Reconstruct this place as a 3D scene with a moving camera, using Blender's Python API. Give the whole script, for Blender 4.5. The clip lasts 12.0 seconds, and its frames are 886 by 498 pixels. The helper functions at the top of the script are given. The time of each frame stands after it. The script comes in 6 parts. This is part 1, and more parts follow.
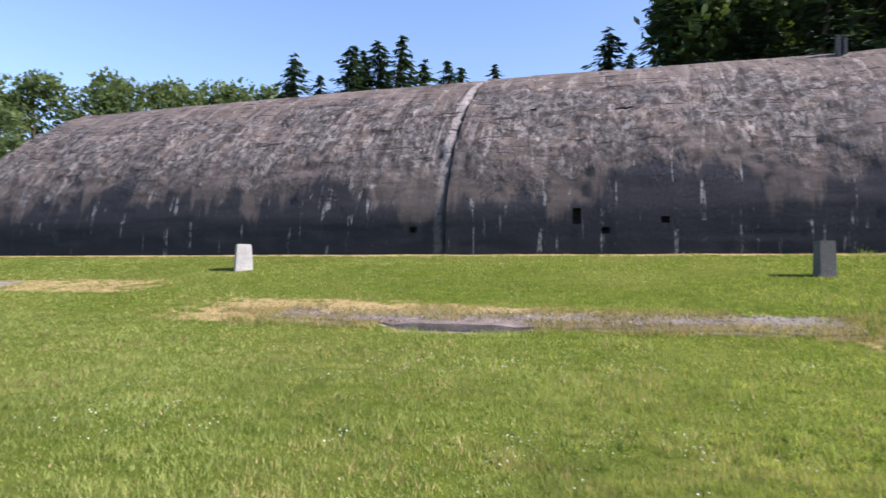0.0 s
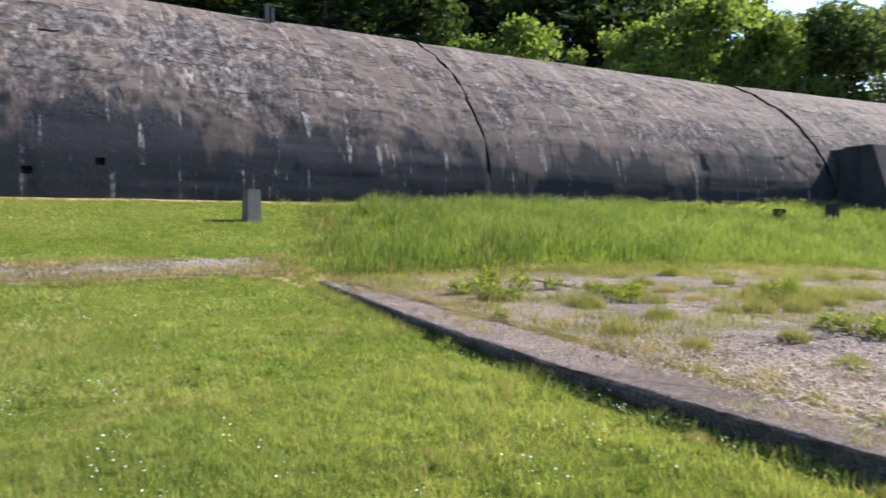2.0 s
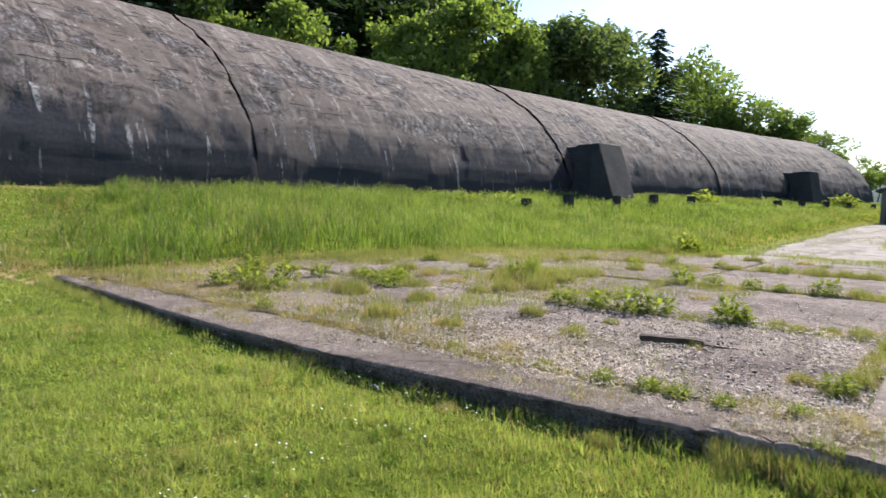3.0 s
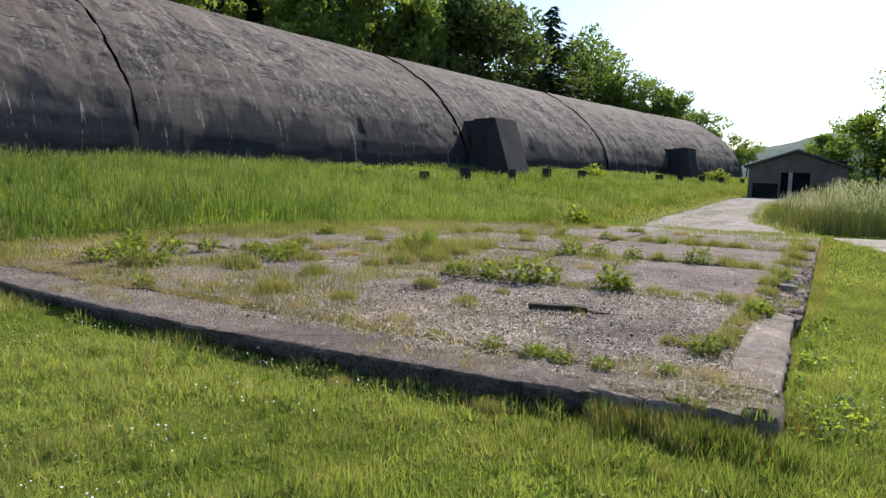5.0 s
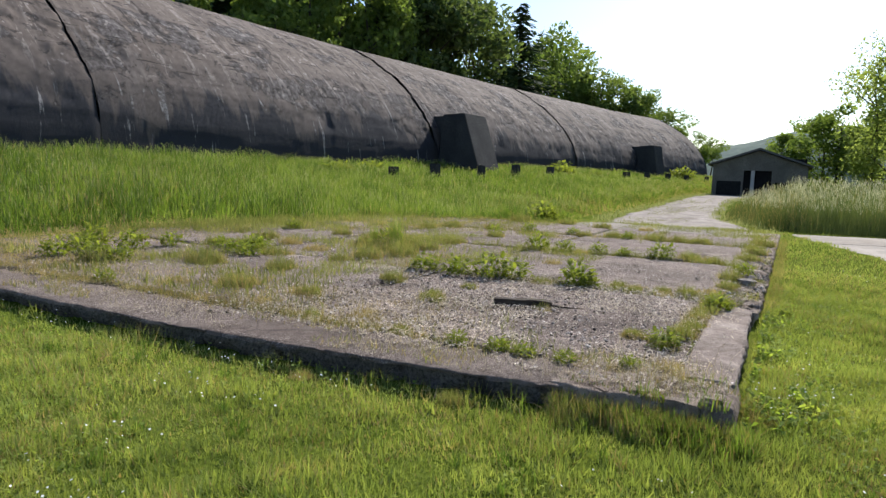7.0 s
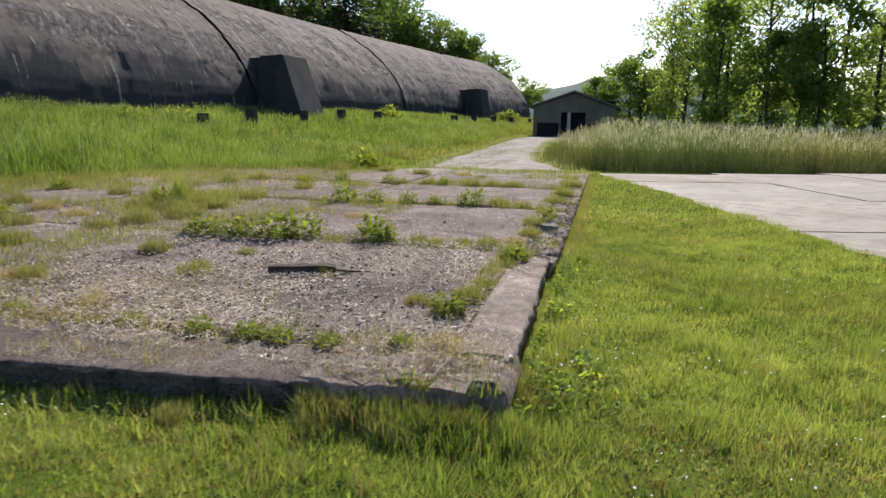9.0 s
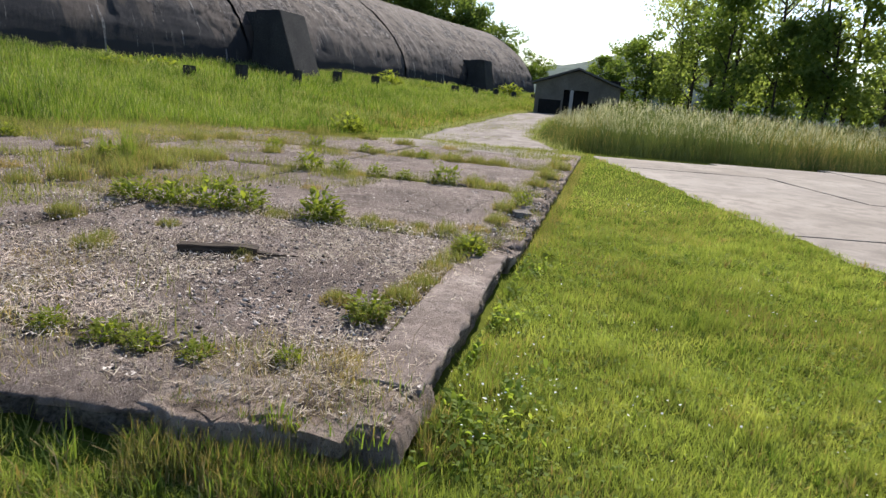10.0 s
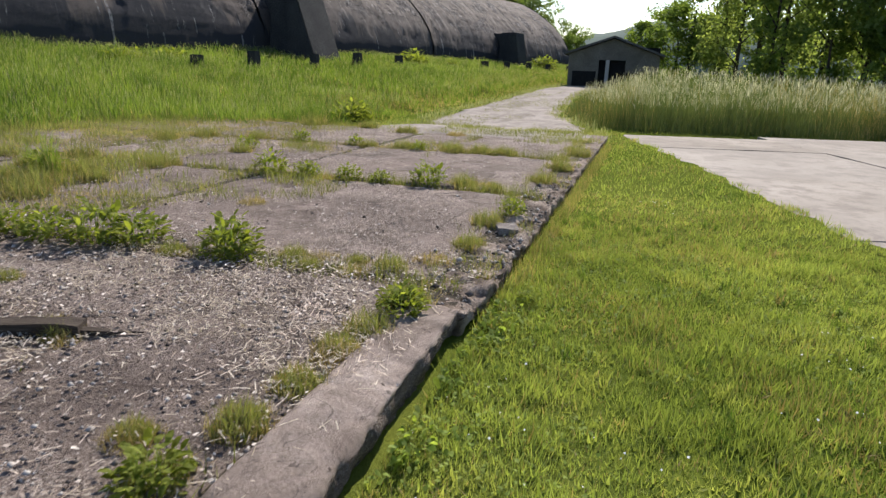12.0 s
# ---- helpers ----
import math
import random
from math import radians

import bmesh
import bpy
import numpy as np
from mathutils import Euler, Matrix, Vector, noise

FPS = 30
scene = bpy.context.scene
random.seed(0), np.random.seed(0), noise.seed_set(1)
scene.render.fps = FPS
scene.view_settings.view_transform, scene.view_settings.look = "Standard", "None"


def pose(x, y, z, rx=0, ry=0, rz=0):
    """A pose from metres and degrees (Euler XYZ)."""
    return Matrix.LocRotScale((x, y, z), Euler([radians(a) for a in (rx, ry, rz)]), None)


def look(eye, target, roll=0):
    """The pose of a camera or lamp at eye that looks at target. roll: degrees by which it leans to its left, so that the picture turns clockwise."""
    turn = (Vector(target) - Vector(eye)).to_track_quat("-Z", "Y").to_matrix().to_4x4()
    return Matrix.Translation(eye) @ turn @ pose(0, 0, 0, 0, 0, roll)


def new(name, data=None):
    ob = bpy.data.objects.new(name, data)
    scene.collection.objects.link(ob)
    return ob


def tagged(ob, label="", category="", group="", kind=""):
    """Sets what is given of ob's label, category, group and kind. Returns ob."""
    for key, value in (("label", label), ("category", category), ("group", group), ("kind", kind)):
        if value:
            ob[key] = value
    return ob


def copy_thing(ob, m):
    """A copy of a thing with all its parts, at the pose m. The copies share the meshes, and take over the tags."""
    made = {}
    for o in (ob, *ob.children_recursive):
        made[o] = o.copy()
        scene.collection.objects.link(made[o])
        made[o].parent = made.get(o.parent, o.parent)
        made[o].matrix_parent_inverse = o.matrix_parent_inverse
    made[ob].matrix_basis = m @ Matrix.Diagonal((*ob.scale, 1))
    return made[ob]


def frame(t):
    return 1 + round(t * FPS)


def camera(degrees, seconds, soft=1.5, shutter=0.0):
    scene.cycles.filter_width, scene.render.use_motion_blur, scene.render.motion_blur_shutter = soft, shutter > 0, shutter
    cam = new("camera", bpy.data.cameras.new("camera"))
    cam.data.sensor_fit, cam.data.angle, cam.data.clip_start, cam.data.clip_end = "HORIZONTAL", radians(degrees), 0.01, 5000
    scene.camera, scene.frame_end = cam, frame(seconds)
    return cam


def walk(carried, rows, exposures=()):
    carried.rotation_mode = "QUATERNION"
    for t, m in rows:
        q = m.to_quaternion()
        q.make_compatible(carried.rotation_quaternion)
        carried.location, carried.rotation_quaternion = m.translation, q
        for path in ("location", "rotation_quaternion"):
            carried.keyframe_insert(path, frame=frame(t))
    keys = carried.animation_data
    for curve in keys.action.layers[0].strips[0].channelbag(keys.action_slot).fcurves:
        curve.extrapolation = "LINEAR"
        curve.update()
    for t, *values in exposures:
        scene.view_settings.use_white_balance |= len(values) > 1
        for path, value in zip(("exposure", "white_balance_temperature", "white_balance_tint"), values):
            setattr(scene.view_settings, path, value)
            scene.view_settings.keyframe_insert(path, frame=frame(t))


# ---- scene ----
cam = camera(68.6, 12.0, soft=1.4, shutter=0.25)
METRES, EYE, TILT, LEAN, TURN = 4.7, 1.6, 1.0, 0.0, 15.6
ROWS = [
    (0.0, 0.0, 0.0, 0.0, -0.0, 0.0, -0.0),
    (0.5, 0.0102, -0.0085, -0.0016, -9.8, -0.5, -0.28),
    (1.0, 0.0212, -0.0193, -0.0029, -22.62, -1.5, -0.56),
    (1.5, 0.0316, -0.0325, -0.0046, -34.2, -3.2, -0.87),
    (2.0, 0.0399, -0.0472, -0.005, -46.07, -4.09, -1.47),
    (2.5, 0.0451, -0.0633, -0.005, -57.36, -4.06, -1.85),
    (3.0, 0.0478, -0.0737, -0.0062, -65.88, -4.53, -2.08),
    (3.5, 0.0508, -0.0817, -0.0077, -70.38, -5.39, -2.14),
    (5.5, 0.0573, -0.0876, -0.0085, -74.95, -6.44, -2.52),
    (6.0, 0.0566, -0.0883, -0.0082, -75.26, -6.18, -2.54),
    (6.5, 0.0548, -0.0883, -0.0092, -76.06, -6.19, -2.43),
    (8.5, 0.177, -0.1679, -0.0123, -86.39, -10.53, -2.79),
    (9.0, 0.261, -0.2027, -0.0058, -91.63, -10.92, -1.88),
    (9.5, 0.3451, -0.2644, -0.0015, -93.55, -12.13, -5.02),
    (10.0, 0.4368, -0.3052, -0.0013, -91.2, -13.5, -5.6),
    (10.5, 0.5335, -0.3436, 0.0056, -89.38, -14.66, -3.86),
    (11.0, 0.6304, -0.4051, 0.0145, -88.11, -15.4, -5.85),
    (11.5, 0.7295, -0.4448, 0.0183, -87.54, -15.51, -5.14),
    (12.0, 0.8287, -0.4799, 0.0263, -87.97, -15.69, -2.89),
]
EXPOSURES = [(0.0, 1.02, 6200, 22), (1.0, 1.14, 6230, 20), (2.5, 1.18, 6300, 15), (3.5, 0.87, 6330, 12), (5.5, 0.61, 6300, 11), (6.5, 0.61, 6300, 11), (8.5, 0.64, 6450, 12), (12.0, 0.60, 6520, 13)]
walk(cam, [(t, pose(0, 0, EYE, TILT, LEAN, TURN) @ pose(METRES * x, METRES * y, METRES * z, 90 + pitch, roll, yaw)) for t, x, y, z, yaw, pitch, roll in ROWS], EXPOSURES)

# ---- light ----
SUN_AZ, SUN_EL = -1.0, 38.0          # degrees from the x axis, and above the horizon
world = bpy.data.worlds.new("world")
scene.world = world
world.use_nodes = True
wn = world.node_tree.nodes
sky = wn.new("ShaderNodeTexSky")
sky.sky_type = "NISHITA"
sky.sun_disc = False
sky.sun_elevation = radians(SUN_EL)
sky.sun_rotation = radians(90 - SUN_AZ)
sky.air_density, sky.dust_density, sky.ozone_density = 1.0, 0.6, 3.0
wn["Background"].inputs[1].default_value = 0.122
world.node_tree.links.new(sky.outputs[0], wn["Background"].inputs[0])
sun_data = bpy.data.lights.new("sun", "SUN")
sun_data.energy, sun_data.angle, sun_data.color = 5.0, radians(0.5), (1.0, 0.945, 0.845)
sun = new("sun", sun_data)
ca, sa_, ce, se = math.cos(radians(SUN_AZ)), math.sin(radians(SUN_AZ)), math.cos(radians(SUN_EL)), math.sin(radians(SUN_EL))
sun.matrix_world = look((ca * ce * 60, sa_ * ce * 60, se * 60), (0, 0, 0))


# ---- small mathematics ----
def lattice(ix, iy, iz, seed):
    h = (ix.astype(np.int64) * 374761393 + iy.astype(np.int64) * 668265263 + iz.astype(np.int64) * 2147483647 + seed * 974711) & 0xFFFFFFFF
    h = ((h ^ (h >> 13)) * 1274126177) & 0xFFFFFFFF
    return ((h ^ (h >> 16)) & 0xFFFF) / 65535.0


def vnoise(x, y, seed=0):
    """Smooth value noise, 0 to 1."""
    x, y = np.asarray(x, float), np.asarray(y, float)
    ix, iy = np.floor(x), np.floor(y)
    fx, fy = x - ix, y - iy
    fx, fy = fx * fx * (3 - 2 * fx), fy * fy * (3 - 2 * fy)
    zz = np.zeros_like(ix)
    a, b = lattice(ix, iy, zz, seed), lattice(ix + 1, iy, zz, seed)
    c, d = lattice(ix, iy + 1, zz, seed), lattice(ix + 1, iy + 1, zz, seed)
    return (a * (1 - fx) + b * fx) * (1 - fy) + (c * (1 - fx) + d * fx) * fy


def fbm(x, y, seed=0, octaves=4):
    total, amp, norm = 0.0, 1.0, 0.0
    for k in range(octaves):
        total = total + amp * vnoise(x * 2 ** k + 17.3 * k, y * 2 ** k - 9.1 * k, seed + k)
        norm += amp
        amp *= 0.5
    return total / norm


def smooth(a, b, x):
    u = np.clip((np.asarray(x, float) - a) / (b - a), 0, 1)
    return u * u * (3 - 2 * u)


# ---- plan ----
RADIUS = 400.0                        # the shelter's plan is a shallow double bend
BASE_Y = 25.0
SLAB_X0, SLAB_X1, SLAB_Y0, SLAB_Y1, SLAB_Z = 4.70, 22.0, -0.14, 12.3, 0.16


def bunker_line(x):
    x = np.asarray(x, float)
    return BASE_Y - np.sign(x) * x ** 2 / (2 * RADIUS)


def ground_z(x, y):
    x, y = np.asarray(x, float), np.asarray(y, float)
    d = bunker_line(np.clip(x, -150, 150)) - y
    u = 13.0 - d
    rise = 0.143 * np.where(u > 30, 30 + 0 * u, np.log1p(np.exp(np.clip(u * 1.4, -30, 45))) / 1.4)
    rise = np.minimum(rise, 1.95 + 0.02 * np.clip(u - 13, 0, 60))
    east = 0.55 * smooth(24, 52, x) * smooth(30, 12, np.abs(y - 3))
    bump = 0.05 * (fbm(x * 0.35, y * 0.35, 5, 3) - 0.5)
    flat = 1 - smooth(0, 1.2, np.maximum(np.maximum(SLAB_X0 - 0.35 - x, x - SLAB_X1), np.maximum(SLAB_Y0 - y, y - SLAB_Y1)))
    hollow = 0.13 * smooth(-5.3, -4.6, x) * smooth(-1.7, -2.4, x) * smooth(12.5, 13.3, y) * smooth(13.9, 13.6, y)
    hollow = hollow + 0.07 * smooth(0.55, 0.12, np.abs(x - 4.22)) * smooth(0.6, 1.6, y) * smooth(12.5, 11, y)
    yv = (x - 23.1) * math.sin(radians(15)) - (y + 0.45) * math.cos(radians(15))
    yu = (x - 23.1) * math.cos(radians(15)) + (y + 0.45) * math.sin(radians(15))
    hollow = hollow - 0.05 * smooth(-1.2, -0.1, yv) * smooth(0.3, 0.12, yv) * (yu < 0.5)
    hollow = hollow + 0.06 * smooth(0.15, 0.6, yv) * (yu < 0.5 + 0.27 * yv)
    z = rise + east + bump - hollow
    return z * (1 - 0.9 * flat)


# ---- mesh helpers ----
def mesh_object(name, verts, faces, material=None, parent=None, smooth_shade=False, label=""):
    me = bpy.data.meshes.new(name)
    me.from_pydata(verts, [], faces)
    me.update()
    if smooth_shade:
        me.polygons.foreach_set("use_smooth", np.ones(len(me.polygons), bool))
    if material:
        me.materials.append(material)
    ob = new(name, me)
    if parent:
        ob.parent = parent
    if label:
        ob["label"] = label
    return ob


def fast_mesh(name, verts, faces, material=None, parent=None, smooth_shade=False):
    """verts (n,3) and faces (m,k) as arrays."""
    verts, faces = np.asarray(verts, np.float32), np.asarray(faces, np.int32)
    me = bpy.data.meshes.new(name)
    m, k = faces.shape
    me.vertices.add(len(verts))
    me.vertices.foreach_set("co", verts.ravel())
    me.loops.add(m * k)
    me.loops.foreach_set("vertex_index", faces.ravel())
    me.polygons.add(m)
    me.polygons.foreach_set("loop_start", np.arange(0, m * k, k, dtype=np.int32))
    if smooth_shade:
        me.polygons.foreach_set("use_smooth", np.ones(m, bool))
    me.update(calc_edges=True)
    if material:
        me.materials.append(material)
    ob = new(name, me)
    if parent:
        ob.parent = parent
    return ob


def part(name, bm, material, parent, label=""):
    me = bpy.data.meshes.new(name)
    bm.to_mesh(me)
    bm.free()
    if material:
        me.materials.append(material)
    ob = new(name, me)
    ob.parent = parent
    if label:
        ob["label"] = label
    return ob


def grid_faces(nu, nv):
    i, j = np.meshgrid(np.arange(nu - 1), np.arange(nv - 1), indexing="ij")
    a = (i * nv + j).ravel()
    return np.stack([a, a + nv, a + nv + 1, a + 1], 1)


def box_bm(x0, x1, y0, y1, z0, z1, bevel=0.0):
    bm = bmesh.new()
    bmesh.ops.create_cube(bm, size=1.0)
    for v in bm.verts:
        v.co = ((x0 + x1) / 2 + v.co.x * (x1 - x0), (y0 + y1) / 2 + v.co.y * (y1 - y0), (z0 + z1) / 2 + v.co.z * (z1 - z0))
    if bevel:
        bmesh.ops.bevel(bm, geom=bm.edges[:], offset=bevel, segments=2, affect="EDGES")
    return bm


# ---- materials ----
class Nodes:
    """Short writing for node materials."""

    def __init__(self, name, rough=0.8):
        self.m = bpy.data.materials.new(name)
        self.m.use_nodes = True
        self.t = self.m.node_tree
        self.b = self.t.nodes["Principled BSDF"]
        self.b.inputs["Roughness"].default_value = rough
        self.b.inputs["Specular IOR Level"].default_value = 0.12
        self.co = self.t.nodes.new("ShaderNodeTexCoord").outputs["Object"]

    def link(self, a, b):
        self.t.links.new(a, b)

    def node(self, kind, **values):
        n = self.t.nodes.new(kind)
        for k, v in values.items():
            n.inputs[k].default_value = v
        return n

    def scaled(self, x, y, z, source=None):
        n = self.t.nodes.new("ShaderNodeMapping")
        n.inputs["Scale"].default_value = (x, y, z)
        self.link(source or self.co, n.inputs["Vector"])
        return n.outputs[0]

    def noise(self, scale, detail=4.0, rough=0.55, vector=None, distortion=0.0):
        n = self.node("ShaderNodeTexNoise", Scale=scale, Detail=detail, Roughness=rough, Distortion=distortion)
        self.link(vector or self.co, n.inputs["Vector"])
        return n.outputs["Fac"]

    def ramp(self, fac, stops):
        n = self.t.nodes.new("ShaderNodeValToRGB")
        e = n.color_ramp.elements
        while len(e) < len(stops):
            e.new(0.5)
        for el, (p, c) in zip(e, stops):
            el.position = p
            el.color = (*c, 1) if len(c) == 3 else c
        self.link(fac, n.inputs[0])
        return n.outputs[0]

    def grey(self, fac, lo, hi, a=0.0, b=1.0):
        n = self.node("ShaderNodeMapRange")
        n.interpolation_type = "SMOOTHSTEP"
        for i, v in ((1, lo), (2, hi), (3, a), (4, b)):
            n.inputs[i].default_value = v
        self.link(fac, n.inputs[0])
        return n.outputs[0]

    def mix(self, fac, a, b, mode="MIX"):
        n = self.t.nodes.new("ShaderNodeMix")
        n.data_type, n.blend_type = "RGBA", mode
        for sock, v in ((n.inputs[0], fac), (n.inputs[6], a), (n.inputs[7], b)):
            if isinstance(v, (int, float)):
                sock.default_value = v
            elif isinstance(v, tuple):
                sock.default_value = (*v, 1)
            else:
                self.link(v, sock)
        return n.outputs[2]

    def math(self, op, a, b=0.0):
        n = self.t.nodes.new("ShaderNodeMath")
        n.operation = op
        for sock, v in ((n.inputs[0], a), (n.inputs[1], b)):
            if isinstance(v, (int, float)):
                sock.default_value = v
            else:
                self.link(v, sock)
        return n.outputs[0]

    def attr(self, name):
        n = self.t.nodes.new("ShaderNodeAttribute")
        n.attribute_name = name
        return n.outputs["Fac"]

    def uv(self):
        n = self.t.nodes.new("ShaderNodeUVMap")
        return n.outputs[0]

    def bump(self, height, strength=0.5, distance=0.02):
        n = self.node("ShaderNodeBump", Strength=strength, Distance=distance)
        self.link(height, n.inputs["Height"])
        self.link(n.outputs[0], self.b.inputs["Normal"])

    def colour(self, c):
        if isinstance(c, tuple):
            self.b.inputs["Base Color"].default_value = (*c, 1)
        else:
            self.link(c, self.b.inputs["Base Color"])
        return self.m


def island(n):
    g = n.t.nodes.new("ShaderNodeNewGeometry")
    return g.outputs["Random Per Island"]


def concrete(name, dark, light, scale=1.0, bump=0.4):
    n = Nodes(name, 0.9)
    big, fine = n.noise(0.6 * scale, 6, 0.6), n.noise(14 * scale, 6, 0.7)
    c = n.ramp(big, [(0.3, dark), (0.7, light)])
    c = n.mix(n.grey(fine, 0.35, 0.7), c, tuple(v * 0.6 for v in dark))
    n.bump(n.math("ADD", fine, n.noise(60 * scale, 3)), bump, 0.02)
    return n.colour(c)


def leafy(name, dark, light, translucent=0.35):
    """Blades and leaves: colour varied from leaf to leaf, light passing through."""
    n = Nodes(name, 0.7)
    n.b.inputs["Specular IOR Level"].default_value = 0.12
    c = n.ramp(island(n), [(0.0, dark), (1.0, light)])
    c = n.mix(n.grey(n.noise(0.35, 3), 0.35, 0.65, 0.0, 0.6), c, tuple(0.75 * v for v in dark))
    c = n.mix(n.grey(n.noise(1.6, 4, 0.65), 0.48, 0.66, 0.0, 0.55), c, (1.05 * light[0], 0.95 * light[1], light[2]))
    c = n.mix(n.grey(n.noise(2.7, 4, 0.65), 0.50, 0.68, 0.0, 0.5), c, tuple(0.7 * v for v in dark))
    c = n.mix(n.grey(n.noise(11.0, 3, 0.6), 0.52, 0.66, 0.0, 0.45), c, tuple(0.6 * v for v in dark))
    n.colour(c)
    tr = n.node("ShaderNodeBsdfTranslucent")
    n.link(n.mix(1.0, c, (1.5, 1.5, 0.7), "MULTIPLY"), tr.inputs[0])
    mixer = n.node("ShaderNodeMixShader")
    mixer.inputs[0].default_value = translucent
    n.link(n.b.outputs[0], mixer.inputs[1])
    n.link(tr.outputs[0], mixer.inputs[2])
    n.link(mixer.outputs[0], n.t.nodes["Material Output"].inputs[0])
    return n.m


def soil_material():
    n = Nodes("lawn_soil", 1.0)
    n.b.inputs["Specular IOR Level"].default_value = 0.0
    fine, mid, big = n.noise(30, 5, 0.7), n.noise(3.0, 4), n.noise(0.25, 3)
    green = n.ramp(mid, [(0.3, (0.055, 0.085, 0.012)), (0.7, (0.115, 0.145, 0.022))])
    green = n.mix(n.grey(big, 0.4, 0.65, 0, 0.5), green, (0.14, 0.15, 0.035))
    dry = n.ramp(n.noise(8, 4, 0.7), [(0.3, (0.26, 0.18, 0.08)), (0.7, (0.46, 0.35, 0.18))])
    gravel = n.ramp(n.noise(22, 6, 0.75), [(0.3, (0.12, 0.10, 0.09)), (0.7, (0.36, 0.32, 0.28))])
    rag = n.math("MULTIPLY", n.math("SUBTRACT", n.noise(2.2, 6, 0.75), 0.5), 2.2)
    c = n.mix(n.grey(n.math("ADD", n.attr("dry"), rag), 0.35, 0.65), green, dry)
    c = n.mix(n.grey(n.math("ADD", n.attr("gravel"), rag), 0.42, 0.58), c, gravel)
    n.bump(fine, 0.8, 0.03)
    return n.colour(c)


def shell_material():
    """Weathered concrete skin, spalled in patches down to the aggregate: u along, v up the arc in metres."""
    n = Nodes("weathered_concrete", 0.92)
    uv = n.uv()
    sep = n.t.nodes.new("ShaderNodeSeparateXYZ")
    n.link(uv, sep.inputs[0])
    u, v = sep.outputs[0], sep.outputs[1]
    big = n.noise(0.11, 4, 0.6, uv)
    mid = n.noise(0.8, 6, 0.65, uv, 0.4)
    fine = n.noise(5.0, 8, 0.75, uv)
    streak = n.noise(1.0, 7, 0.62, n.scaled(1.1, 0.12, 1, uv), 0.6)
    wide = n.noise(1.0, 5, 0.6, n.scaled(0.28, 0.10, 1, uv), 0.5)
    off = n.math("SUBTRACT", mid, 0.5)
    near = n.grey(n.math("ADD", u, n.math("MULTIPLY", off, 8.0)), 11.5, 8.0)
    # the skin
    c = n.ramp(big, [(0.32, (0.105, 0.083, 0.070)), (0.52, (0.166, 0.134, 0.115)), (0.70, (0.130, 0.107, 0.093))])
    info = n.t.nodes.new("ShaderNodeObjectInfo")
    c = n.mix(n.grey(info.outputs["Random"], 0, 1, 0, 0.30), c, (0.115, 0.092, 0.080))
    c = n.mix(n.grey(streak, 0.50, 0.64, 0, 0.55), c, (0.082, 0.067, 0.060))
    c = n.mix(n.grey(streak, 0.46, 0.36, 0, 0.40), c, (0.250, 0.212, 0.190))
    c = n.mix(n.grey(fine, 0.54, 0.72, 0, 0.45), c, (0.070, 0.057, 0.050))
    # patches where the skin has come away, with crisp ragged edges
    ragged = n.noise(0.30, 10, 0.68, n.scaled(1.0, 1.15, 1, uv), 0.2)
    zone = n.math("MULTIPLY", n.grey(n.math("ADD", v, n.math("MULTIPLY", off, 5.0)), 1.4, 3.2), n.grey(n.math("ADD", v, n.math("MULTIPLY", off, 6.0)), 13.0, 8.5))
    level = n.math("ADD", ragged, n.math("MULTIPLY", n.math("SUBTRACT", zone, 1.0), 0.22))
    level = n.math("ADD", level, n.math("MULTIPLY", near, 0.055))
    bare = n.grey(level, 0.535, 0.548)
    lip = n.math("MULTIPLY", n.grey(level, 0.518, 0.534), n.grey(level, 0.556, 0.542))
    lumps = n.noise(2.3, 9, 0.72, n.scaled(1.15, 0.85, 1, uv), 0.2)
    stone = n.ramp(lumps, [(0.38, (0.030, 0.027, 0.027)), (0.48, (0.088, 0.078, 0.076)), (0.57, (0.140, 0.126, 0.122)), (0.66, (0.270, 0.248, 0.238))])
    c = n.mix(n.math("MULTIPLY", bare, 0.88), c, stone)
    c = n.mix(n.math("MULTIPLY", lip, 0.7), c, (0.040, 0.033, 0.031))
    # small flakes
    flake = n.noise(1.4, 9, 0.7, n.scaled(1.1, 0.9, 1, uv), 0.3)
    c = n.mix(n.math("MULTIPLY", n.grey(flake, 0.600, 0.612), n.grey(v, 2.5, 4.5, 0, 0.75)), c, (0.330, 0.288, 0.262))
    c = n.mix(n.math("MULTIPLY", n.grey(flake, 0.400, 0.388), n.grey(v, 2.0, 3.5, 0, 0.8)), c, (0.045, 0.038, 0.036))
    # lime crust over the oldest stretch
    belt = n.math("MULTIPLY", n.grey(n.math("ADD", v, n.math("MULTIPLY", off, 4.0)), 2.6, 4.6), n.grey(n.math("ADD", v, n.math("MULTIPLY", off, 5.0)), 11.5, 8.0))
    belt = n.math("MULTIPLY", n.math("MULTIPLY", belt, near), n.grey(n.noise(0.42, 5, 0.6, n.scaled(1.3, 0.6, 1, uv), 0.4), 0.40, 0.60, 0.25, 1.0))
    crust = n.noise(2.2, 9, 0.74, n.scaled(1.25, 0.62, 1, uv), 0.3)
    c = n.mix(n.math("MULTIPLY", n.math("MULTIPLY", belt, n.grey(crust, 0.50, 0.58)), 0.60), c, (0.330, 0.302, 0.290))
    c = n.mix(n.math("MULTIPLY", n.math("MULTIPLY", belt, n.grey(crust, 0.46, 0.39)), 0.70), c, (0.046, 0.041, 0.041))
    # tarry band near the ground, its upper edge let down in runs
    edge = n.math("ADD", v, n.math("MULTIPLY", n.math("SUBTRACT", streak, 0.5), 4.0))
